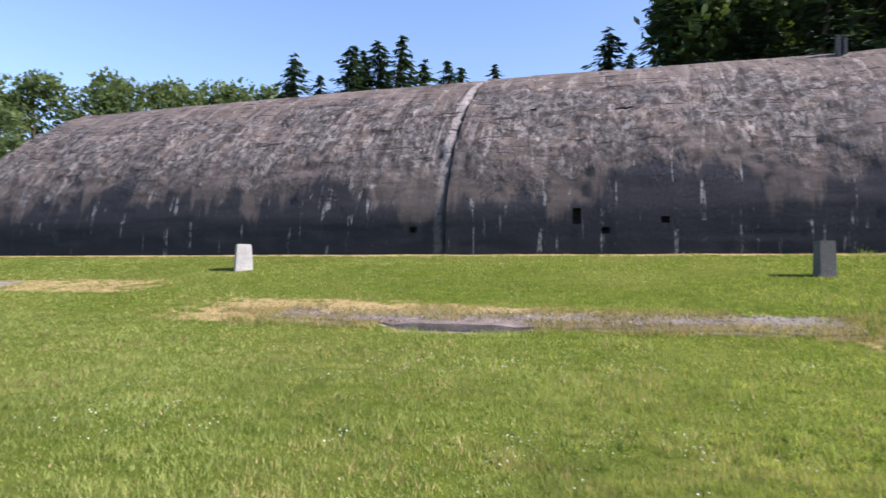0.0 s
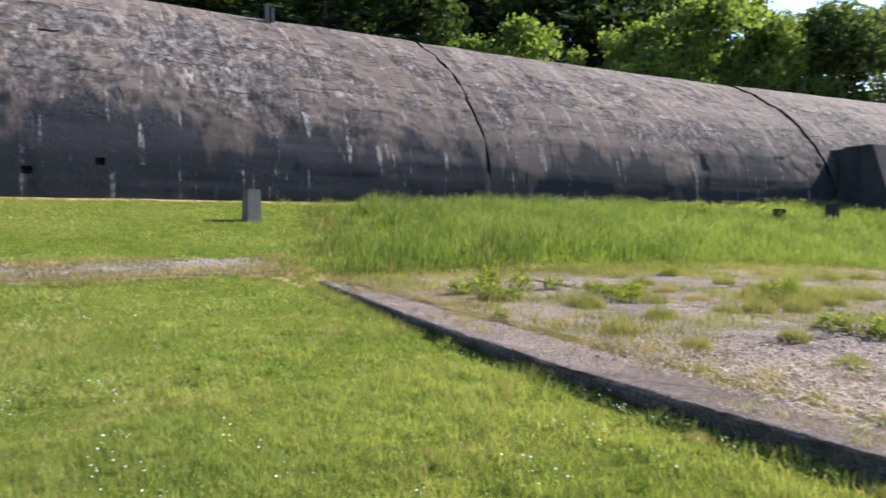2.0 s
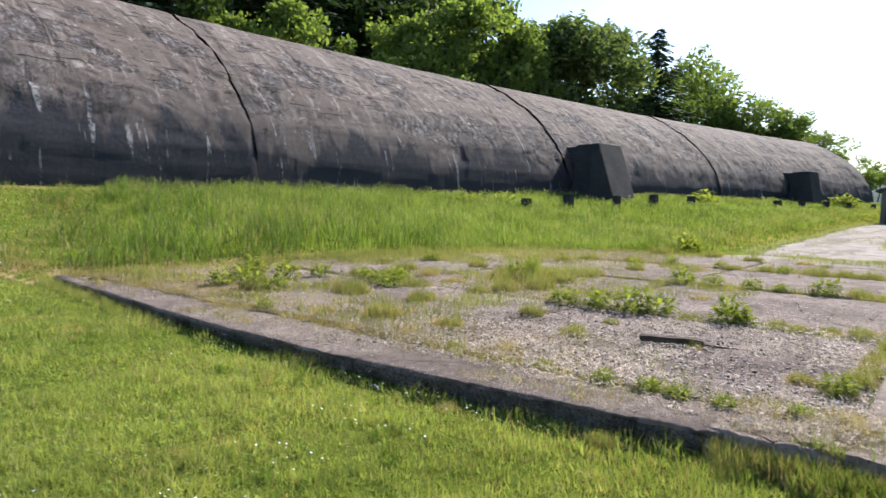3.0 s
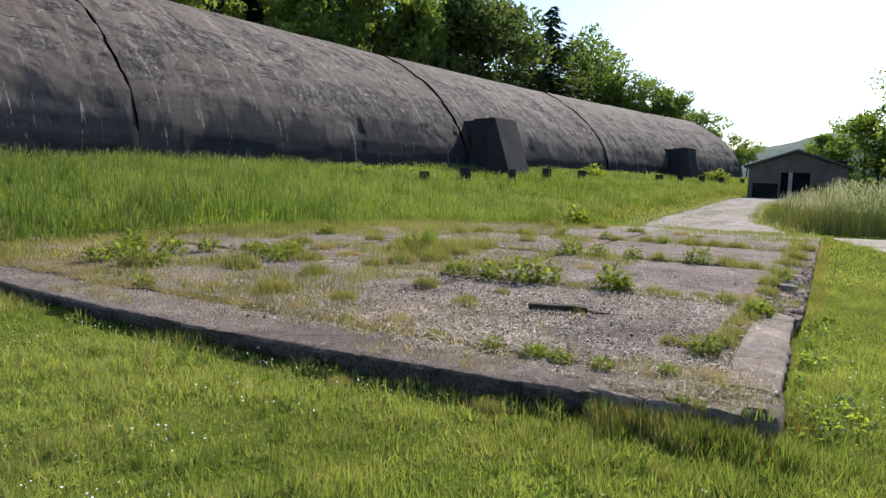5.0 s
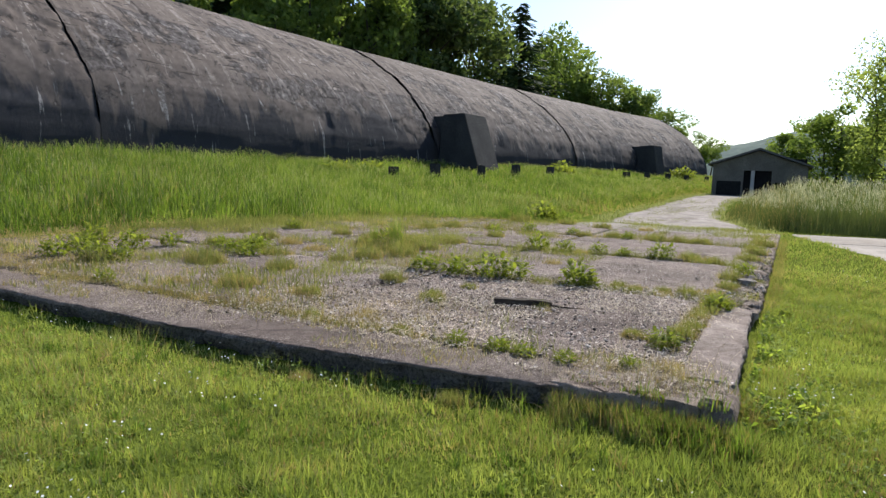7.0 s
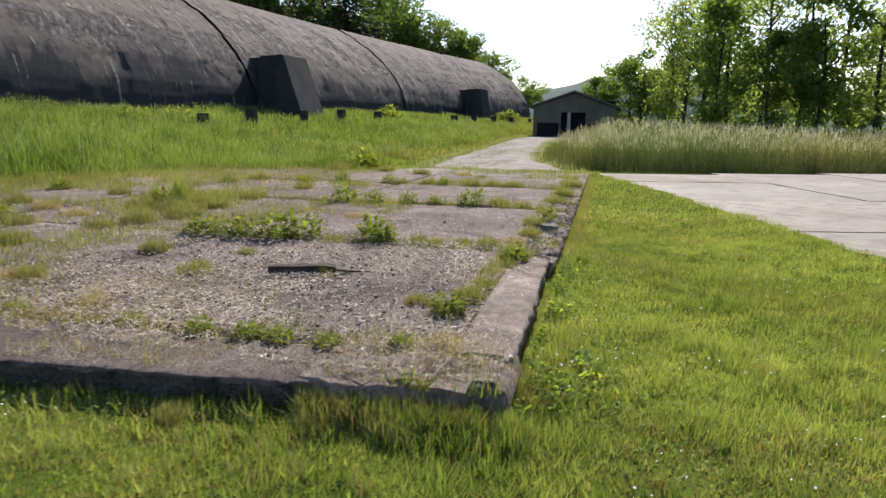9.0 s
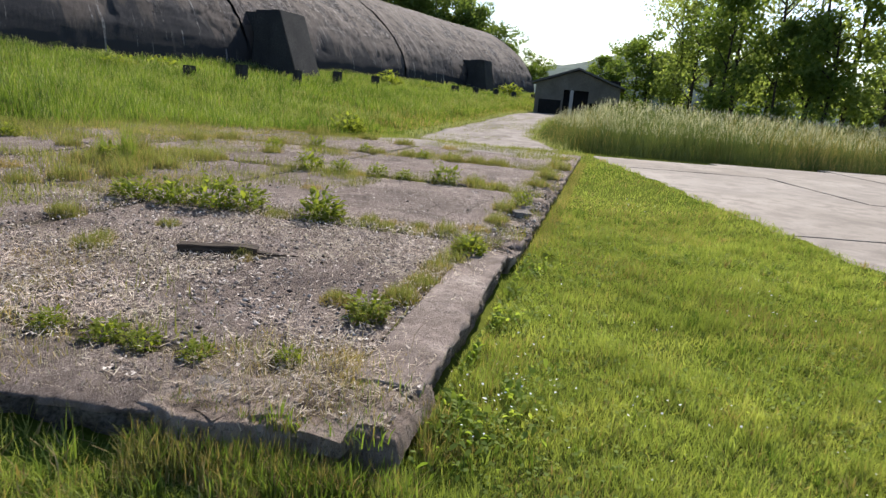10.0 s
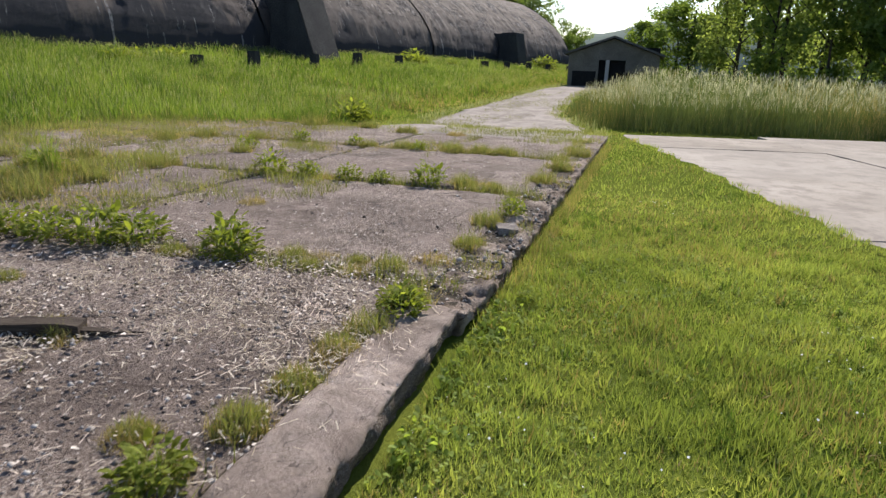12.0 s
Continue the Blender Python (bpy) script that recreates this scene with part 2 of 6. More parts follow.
    edge = n.math("ADD", edge, n.math("MULTIPLY", n.math("SUBTRACT", wide, 0.5), 9.0))
    c = n.mix(n.grey(edge, 6.5, 2.6, 0, 0.60), c, (0.066, 0.056, 0.054))
    c = n.mix(n.grey(edge, 3.1, 2.3, 0, 0.90), c, (0.025, 0.027, 0.034))
    # runs of lime down the flank
    thin = n.noise(1.0, 6, 0.6, n.scaled(3.0, 0.20, 1, uv), 0.5)
    runs = n.math("MULTIPLY", n.grey(thin, 0.585, 0.625), n.grey(mid, 0.48, 0.58))
    runs = n.math("MULTIPLY", runs, n.grey(v, 7.5, 3.0, 0.05, 1.0))
    c = n.mix(n.math("MULTIPLY", runs, n.grey(fine, 0.40, 0.56, 0.1, 0.75)), c, (0.330, 0.312, 0.305))
    # lime along one seam, and stains beside the joints
    seam = n.grey(n.math("ABSOLUTE", n.math("ADD", n.math("ADD", u, 7.25), n.math("MULTIPLY", n.math("SUBTRACT", lumps, 0.5), 0.5))), 0.24, 0.10)
    c = n.mix(n.math("MULTIPLY", n.math("MULTIPLY", seam, n.grey(v, 2.0, 5.0, 0.25, 1.0)), n.grey(fine, 0.34, 0.52, 0, 0.8)), c, (0.42, 0.38, 0.36))
    beside = n.math("PINGPONG", n.math("ADD", u, 6.9), 12.2)
    c = n.mix(n.grey(n.math("ADD", beside, n.math("MULTIPLY", n.math("SUBTRACT", streak, 0.5), 7.0)), 1.1, 0.2, 0, 0.30), c, (0.045, 0.040, 0.039))
    # thin cracks that run up the arc, and short ones along the boards
    rib = n.noise(1.0, 2, 0.5, n.scaled(0.42, 0.035, 1, uv), 0.35)
    ribs = n.math("MULTIPLY", n.grey(n.math("ABSOLUTE", n.math("SUBTRACT", rib, 0.5)), 0.011, 0.003), n.grey(v, 5.0, 8.0))
    c = n.mix(n.math("MULTIPLY", ribs, n.grey(mid, 0.40, 0.55, 0.1, 0.85)), c, (0.040, 0.033, 0.030))
    rib = n.noise(1.0, 3, 0.5, n.scaled(0.95, 0.05, 1, uv), 0.5)
    ribs = n.math("MULTIPLY", n.grey(n.math("ABSOLUTE", n.math("SUBTRACT", rib, 0.5)), 0.014, 0.004), n.grey(v, 3.5, 6.0))
    c = n.mix(n.math("MULTIPLY", ribs, n.grey(big, 0.44, 0.58, 0, 0.7)), c, (0.045, 0.037, 0.034))
    # pale streaks: light caught on ridge lines, put into the colour
    pale = n.math("MULTIPLY", n.grey(n.noise(1.0, 7, 0.7, n.scaled(1.9, 0.30, 1, uv), 0.6), 0.585, 0.62), n.grey(v, 2.5, 5.0))
    c = n.mix(n.math("MULTIPLY", pale, n.grey(fine, 0.40, 0.55, 0.1, 0.7)), c, (0.300, 0.258, 0.234))
    crack = n.noise(1.0, 3, 0.5, n.scaled(0.45, 4.5, 1, uv))
    c = n.mix(n.math("MULTIPLY", n.grey(crack, 0.625, 0.650), n.grey(v, 3.0, 5.0, 0, 0.9)), c, (0.030, 0.025, 0.023))
    high = n.math("ADD", n.math("MULTIPLY", bare, -0.45), n.math("MULTIPLY", lumps, n.math("ADD", n.math("MULTIPLY", bare, 0.9), 0.15)))
    high = n.math("ADD", high, n.math("MULTIPLY", n.math("MULTIPLY", crust, belt), 0.9))
    n.bump(n.math("ADD", high, n.math("MULTIPLY", fine, 0.15)), 1.0, 0.16)
    return n.colour(c)


SOIL = soil_material()
SHELL = shell_material()
# dark grey; on stubs and behind the joints it stands in for shade
CONC_DARK = concrete("dark_grey_concrete", (0.035, 0.036, 0.038), (0.075, 0.072, 0.07))
CONC_GREY = concrete("pale_grey_concrete", (0.36, 0.345, 0.325), (0.58, 0.56, 0.53), 3)
CONC_MID = concrete("grey_concrete", (0.12, 0.115, 0.11), (0.22, 0.21, 0.20), 2)
SLAB_MAT = concrete("worn_slab_concrete", (0.17, 0.145, 0.125), (0.30, 0.265, 0.24), 2, 0.6)
PLAZA_MAT = concrete("pale_road_concrete", (0.36, 0.33, 0.30), (0.52, 0.48, 0.44), 1, 0.3)
GRASS = leafy("lawn_grass", (0.178, 0.230, 0.060), (0.372, 0.420, 0.136), 0.44)
TUFT = leafy("slab_grass", (0.125, 0.142, 0.046), (0.290, 0.302, 0.128), 0.45)
MEADOW = leafy("meadow_grass", (0.118, 0.184, 0.034), (0.258, 0.332, 0.084), 0.5)
MEADOW_DARK = leafy("lush_meadow_grass", (0.070, 0.125, 0.024), (0.175, 0.245, 0.055), 0.45)
REED = leafy("tall_grass", (0.062, 0.092, 0.034), (0.170, 0.205, 0.095), 0.40)
WISP = leafy("pale_green_wisps", (0.22, 0.24, 0.13), (0.40, 0.41, 0.26), 0.4)
STRAW = leafy("dry_grass", (0.29, 0.22, 0.10), (0.55, 0.44, 0.23), 0.3)
SEED = leafy("silver_seed_heads", (0.38, 0.37, 0.34), (0.64, 0.62, 0.58), 0.3)
# Duller, greyer copy of the leaf green: distance haze put into its colour.
LEAF_WEST = leafy("hazed_leaves", (0.066, 0.102, 0.042), (0.160, 0.208, 0.085), 0.45)
LEAF = leafy("broad_leaves", (0.090, 0.140, 0.040), (0.215, 0.280, 0.090), 0.55)
# Backlit, shaded and sunlit leaf copies: the light is put into their colour.
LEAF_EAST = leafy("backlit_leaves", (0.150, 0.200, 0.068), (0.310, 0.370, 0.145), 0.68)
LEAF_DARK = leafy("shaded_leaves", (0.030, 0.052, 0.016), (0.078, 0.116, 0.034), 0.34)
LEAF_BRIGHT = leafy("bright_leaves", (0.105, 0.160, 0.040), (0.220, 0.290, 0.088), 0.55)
HERB = leafy("herb_leaves", (0.165, 0.235, 0.045), (0.335, 0.415, 0.105), 0.55)
WEED = leafy("weed_leaves", (0.125, 0.160, 0.022), (0.29, 0.325, 0.075), 0.55)
NEEDLE = leafy("spruce_needles", (0.026, 0.052, 0.030), (0.068, 0.108, 0.058), 0.25)
LITTER = leafy("bleached_straw", (0.36, 0.29, 0.22), (0.78, 0.70, 0.60), 0.2)
BED = concrete("joint_soil", (0.055, 0.044, 0.030), (0.13, 0.105, 0.075), 4, 0.6)
BARK = concrete("bark", (0.05, 0.04, 0.03), (0.12, 0.10, 0.08), 6, 0.8)


# ---- ground ----
def axis(lo, hi, step, far, growth=1.25):
    a = list(np.arange(lo, hi + 1e-6, step))
    d = step
    while a[-1] < far:
        d *= growth
        a.append(a[-1] + d)
    d = step
    while a[0] > -far:
        d *= growth
        a.insert(0, a[0] - d)
    return np.array(a)


def dry_at(x, y):
    """Scorched grass along the broken kerb and the edges of the slab."""
    strip = smooth(4.6, 3.6, x) * smooth(-13, -9, x) * smooth(13.0, 13.5, y) * smooth(16.4, 15.0, y + 0.10 * (x + 4))
    edge = smooth(SLAB_Y1 - 0.2, SLAB_Y1 + 0.2, y) * smooth(SLAB_Y1 + 2.2, SLAB_Y1 + 0.6, y) * smooth(3, 5, x) * smooth(30, 20, x)
    far = smooth(-13, -16, x) * smooth(-34, -30, x) * smooth(16.3, 16.8, y) * smooth(19.5, 18.5, y)
    foot = 0.6 * smooth(0.7, 0.2, np.abs(bunker_line(x) - y - 0.2))
    return np.clip(0.75 * strip + 0.6 * edge + 0.6 * far + foot, 0, 1)


def gravel_at(x, y):
    path = smooth(4.6, 4.2, x) * smooth(-9.5, -6.0, x) * smooth(13.2, 13.5, y) * smooth(15.2, 14.5, y - 0.05 * x)
    far = smooth(-20, -21.5, x) * smooth(-34, -31, x) * smooth(16.9, 17.3, y) * smooth(19.0, 18.2, y)
    return np.clip(path + far, 0, 1)


gx, gy = axis(-24, 44, 0.4, 900), axis(-14, 30, 0.4, 900)
GX, GY = np.meshgrid(gx, gy, indexing="ij")
GZ = ground_z(GX, GY) - 0.02
ground = fast_mesh("ground", np.stack([GX.ravel(), GY.ravel(), GZ.ravel()], 1), grid_faces(len(gx), len(gy)), SOIL, smooth_shade=True)
for key, fn in (("dry", dry_at), ("gravel", gravel_at)):
    layer = ground.data.attributes.new(key, "FLOAT", "POINT")
    layer.data.foreach_set("value", fn(GX, GY).ravel().astype(np.float32))
tagged(ground, "mown lawn and meadow soil rising gently to the shelter", "ground", kind="structure")


# ---- the long concrete shelter ----
FOOT, CROWN = 1.95, 12.2
JOINTS = [-34.6, -6.9, 17.4, 42.4, 66.6, 90.8, 106.0]
# the vault's section: metres in from the foot, metres above it
SECTION = [(0.0, 0.0), (0.02, 0.8), (0.10, 1.6), (0.62, 3.05), (1.55, 4.42), (2.8, 5.72), (4.4, 7.02), (6.2, 8.18), (8.0, 9.04), (10.0, 9.56), (CROWN, 9.72)]


def section_curve(n=400):
    """The section rounded off, as arc length, across and height, from the foot over the crown to the other foot."""
    q = np.array(SECTION)
    d = np.concatenate([[0], np.cumsum(np.hypot(*np.diff(q, axis=0).T))])
    t = np.linspace(0, d[-1], n)
    xy = np.stack([np.interp(t, d, q[:, i]) for i in (0, 1)], 1)
    for _ in range(60):
        xy[1:-1] = 0.25 * xy[:-2] + 0.5 * xy[1:-1] + 0.25 * xy[2:]
    back = xy[::-1][1:] * np.array([-1, 1]) + np.array([2 * CROWN, 0])
    xy = np.concatenate([np.array([[0.0, -1.6]]), xy, back, np.array([[2 * CROWN, -1.6]])])
    arc = np.concatenate([[0], np.cumsum(np.hypot(*np.diff(xy, axis=0).T))]) - 1.6
    g = np.gradient(xy, axis=0)
    g /= np.linalg.norm(g, axis=1)[:, None]
    return arc, xy, np.stack([-g[:, 1], g[:, 0]], 1)


ARC, ARC_XY, ARC_N = section_curve()
A_END = float(ARC[-1]) / 9.7
# tall opening at s -1.75 is a hole added in place of a dark stain
OPENINGS = [(-0.6, 0.76, 0.30, 0.30), (1.5, 1.17, 0.30, 0.25), (-8.2, 0.9, 0.30, 0.25), (-1.75, 1.35, 0.32, 0.7), (0.0, 7.1, 0.7, 0.12), (-3.9, 7.4, 0.3, 0.2)]


def shell_point(s, a, out=0.0):
    """s metres along the arc of the plan, 9.7 a metres up the section, out metres off its surface."""
    th, bend = np.abs(s) / RADIUS, np.where(np.asarray(s) < 0, -1, 1)
    q = np.asarray(a) * 9.7
    across = np.interp(q, ARC, ARC_XY[:, 0]) + out * np.interp(q, ARC, ARC_N[:, 0])
    z = FOOT + np.interp(q, ARC, ARC_XY[:, 1]) + out * np.interp(q, ARC, ARC_N[:, 1])
    cx, cy = bend * RADIUS * np.sin(th), BASE_Y - bend * RADIUS * (1 - np.cos(th))
    return cx + across * np.sin(th), cy + across * np.cos(th), z


def cut_faces(faces, s, a):
    """Leave out the faces where holes and broken-out slots go through the outer shell."""
    fs, fa = s[faces].mean(1), a[faces].mean(1)
    keep = np.ones(len(faces), bool)
    for hs, ha, hw, hh in OPENINGS:
        keep &= ~((np.abs(fs - hs) < hw / 2) & (np.abs(fa - ha) < hh / 2))
    return faces[keep]


bunker = tagged(new("concrete_bunker"), "long vaulted concrete railway shelter with weathered, streaked shell", "bunker")
for k in range(len(JOINTS) - 1):
    s0, s1 = JOINTS[k] + 0.012, JOINTS[k + 1] - 0.012
    ns, na = (int((s1 - s0) / 0.15), 170) if k < 3 else (int((s1 - s0) / 0.25), 100)
    sv = np.linspace(s0, s1, ns)
    # dense on the side that faces the lawn
    av = np.concatenate([np.linspace(-0.14, 1.86, na - 14), np.linspace(1.95, A_END, 14)])
    S, A = np.meshgrid(sv, av, indexing="ij")
    arc = A * 9.7
    lump = fbm(S * 0.5, arc * 0.4, 31, 4) - 0.5
    crust = np.clip(fbm(S * 2.8, arc * 3.4, 41, 4) - 0.45, 0, 1) * smooth(2.5, 4.5, arc + 3 * lump) * smooth(10.0, 7.5, arc + 3 * lump)
    chunks = (np.floor(fbm(S * 3.4, arc * 2.6, 51, 3) * 7) / 7 - 0.4) * smooth(2.0, 4.0, arc + 3 * lump) * smooth(9.5, 7.0, arc + 4 * lump)
    row = np.floor(arc / 0.52 + 0.15 * (fbm(S * 0.3, arc * 0.3, 62, 2) - 0.5))
    board = lattice(np.floor(S / 3.7 + row * 0.37), row, 0 * row, 5) - 0.5
    sheets = np.floor(fbm(S * 0.22, arc * 0.5, 61, 2) * 6) / 6 - 0.5
    rubble = (fbm(S * 1.7, arc * 2.0, 43, 4) - 0.5) * smooth(11, 8, S + 6 * lump) * smooth(2.5, 4.5, arc + 3 * lump) * smooth(10.0, 7.5, arc + 3 * lump)
    out = 0.06 * lump + (0.07 + 0.09 * smooth(11, 8, S + 6 * lump)) * crust + 0.20 * rubble + 0.028 * chunks + 0.05 * sheets + 0.035 * board + 0.03 * math.sin(k * 2.1)
    out += 0.10 * np.exp(-((S - s0) / 0.25) ** 2) * (fbm(arc * 0.8, S * 0, 3, 3) - 0.1) - 0.30 * np.exp(-((S - s1) / 0.14) ** 2) * np.clip(fbm(arc * 1.1, S * 0, 9 + k, 3) - 0.20, 0, 1)
    patch = fbm(S * 0.33, arc * 0.42, 81, 4)
    gone = smooth(0.515, 0.535, patch) * smooth(1.5, 3.0, arc + 3 * lump) * smooth(14.5, 11.0, arc + 4 * lump)
    out += -0.07 * gone + gone * 0.11 * (fbm(S * 2.4, arc * 2.8, 82, 3) - 0.5)
    X, Y, Z = shell_point(S, A, out)
    seg = fast_mesh("shell_segment", np.stack([X.ravel(), Y.ravel(), Z.ravel()], 1), cut_faces(grid_faces(ns, na), S.ravel(), arc.ravel()), SHELL, bunker, True)
    uvl = seg.data.uv_layers.new(name="UVMap")
    idx = np.empty(len(seg.data.loops), np.int32)
    seg.data.loops.foreach_get("vertex_index", idx)
    uvs = np.stack([S.ravel()[idx] + 0.0, arc.ravel()[idx]], 1).astype(np.float32)
    uvl.data.foreach_set("uv", uvs.ravel())
# added sheet, dark for the shade in joints and holes, and the closed ends
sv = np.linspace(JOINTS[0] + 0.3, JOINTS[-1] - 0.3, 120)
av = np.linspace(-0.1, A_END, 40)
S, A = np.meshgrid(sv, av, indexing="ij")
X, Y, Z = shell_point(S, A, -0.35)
fast_mesh("joint_shade_sheet", np.stack([X.ravel(), Y.ravel(), Z.ravel()], 1), grid_faces(120, 40), CONC_DARK, bunker, True)
for s_end, nm in ((JOINTS[0] + 0.12, "end_wall"), (JOINTS[-1] - 0.12, "end_wall")):
    av = np.linspace(-0.1, A_END, 50)
    X, Y, Z = shell_point(np.full(50, s_end), av, -0.02)
    mesh_object(nm, [tuple(p) for p in np.stack([X, Y, Z], 1).tolist()], [tuple(range(50))], CONC_MID, bunker)


def along(s, off):
    """A place off metres in front of the shelter's foot, and the turn there in degrees."""
    th = s / RADIUS
    cx, cy = RADIUS * math.sin(th), BASE_Y - RADIUS + RADIUS * math.cos(th)
    return cx - off * math.sin(th), cy - off * math.cos(th), -math.degrees(th)


def porch(s, wide, top_wide, high, deep):
    """An entrance block with battered front that stands out of the vault, its side doorway a dark recess."""
    px, py, turn = along(s, 0)
    z0 = float(ground_z(px, py - 2)) - 0.6
    thing = tagged(new("entrance_porch"), "dark concrete entrance block with sloping front on the shelter", "entrance", "entrances")
    thing.matrix_world = pose(px, py, z0, 0, 0, turn)
    h = high + 0.6

    def prism(y_in0, y_in1, y_out0, y_out1, x0, x1, zt):
        bm = bmesh.new()
        vs = [bm.verts.new(p) for p in ((x0, y_in0, 0), (x0, y_out0, 0), (x0, y_out1, zt), (x0, y_in1, zt), (x1, y_in0, 0), (x1, y_out0, 0), (x1, y_out1, zt), (x1, y_in1, zt))]
        for f in ((0, 1, 2, 3), (7, 6, 5, 4), (0, 4, 5, 1), (1, 5, 6, 2), (2, 6, 7, 3), (3, 7, 4, 0)):
            bm.faces.new([vs[i] for i in f])
        bmesh.ops.recalc_face_normals(bm, faces=bm.faces[:])
        bmesh.ops.bevel(bm, geom=bm.edges[:], offset=0.06, segments=2, affect="EDGES")
        return bm

    mid = -wide * 0.42
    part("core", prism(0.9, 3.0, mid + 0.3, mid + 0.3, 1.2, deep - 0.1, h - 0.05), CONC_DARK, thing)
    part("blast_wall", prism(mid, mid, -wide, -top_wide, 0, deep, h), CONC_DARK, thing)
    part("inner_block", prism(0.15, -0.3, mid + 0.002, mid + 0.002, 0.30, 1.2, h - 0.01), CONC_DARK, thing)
    return thing


porch(42.3, 3.9, 2.3, 4.0, 3.0)
porch(81.5, 2.9, 2.2, 3.6, 2.5)


def bollard(name, x, y, wide, high, taper, mat, label, turn=0.0, sink=0.1):
    thing = tagged(new(name), label, "bollard")
    thing.matrix_world = pose(x, y, float(ground_z(x, y)) - sink, 0, 0, turn)
    bm = box_bm(-wide / 2, wide / 2, -wide / 2, wide / 2, 0, high + sink)
    for v in bm.verts:
        if v.co.z > 0.01:
            v.co.x *= taper
            v.co.y *= taper
    bmesh.ops.bevel(bm, geom=bm.edges[:], offset=0.025, segments=2, affect="EDGES")
    part("block", bm, mat, thing)
    return thing



# ---- bollards and stubs before the shelter ----
bollard("concrete_bollard", -13.6, 21.2, 0.66, 0.92, 0.78, CONC_GREY, "pale tapered concrete bollard standing on the mown lawn", 38)
# greyer concrete takes in the shade on this bollard's near faces
bollard("concrete_bollard", 5.35, 20.2, 0.46, 0.96, 0.92, CONC_MID, "grey concrete bollard with a broken top on the lawn", 8)
STUBS = [(30.0, 0.46, 0.5), (34.0, 0.5, 0.7), (39.4, 0.42, 0.6), (44.2, 0.5, 0.65), (49.8, 0.5, 0.55), (66.0, 0.6, 0.5), (71.5, 0.5, 0.5), (77.5, 0.55, 0.6), (83.5, 0.5, 0.55), (90.5, 0.45, 0.5)]
for s, w, h in STUBS:
    px, py, turn = along(s, 5.6)
    # dark colour holds the shade on the stubs' sunless sides
    tagged(bollard("concrete_stub", px, py, w, h + 0.25, 0.92, CONC_DARK, "short concrete stub in the tall meadow grass, its shade in the dark colour", turn), group="row of stubs", category="bollard")

# a small concrete marker on the vault, placed on the skyline the camera sees
px, py, turn = along(9.2, -7.6)
marker = tagged(new("ridge_post"), "small pale concrete post on top of the shelter", "post")
marker.matrix_world = pose(px, py, FOOT + 8.72, 0, 0, turn)
part("upright", box_bm(-0.22, -0.06, -0.15, 0.15, 0, 0.86, 0.02), CONC_MID, marker)
part("upright", box_bm(0.05, 0.20, -0.15, 0.15, 0, 0.80, 0.02), CONC_MID, marker)
part("web", box_bm(-0.08, 0.07, -0.06, 0.12, 0, 0.6, 0.02), CONC_DARK, marker)
part("cap", box_bm(-0.24, 0.10, -0.17, 0.17, 0.862, 0.93, 0.02), CONC_MID, marker)


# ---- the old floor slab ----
# Shade on kerb and ledge fronts is put into this darker broken concrete.
FACE_MAT = concrete("shaded_broken_concrete", (0.070, 0.062, 0.058), (0.27, 0.24, 0.22), 3, 1.0)


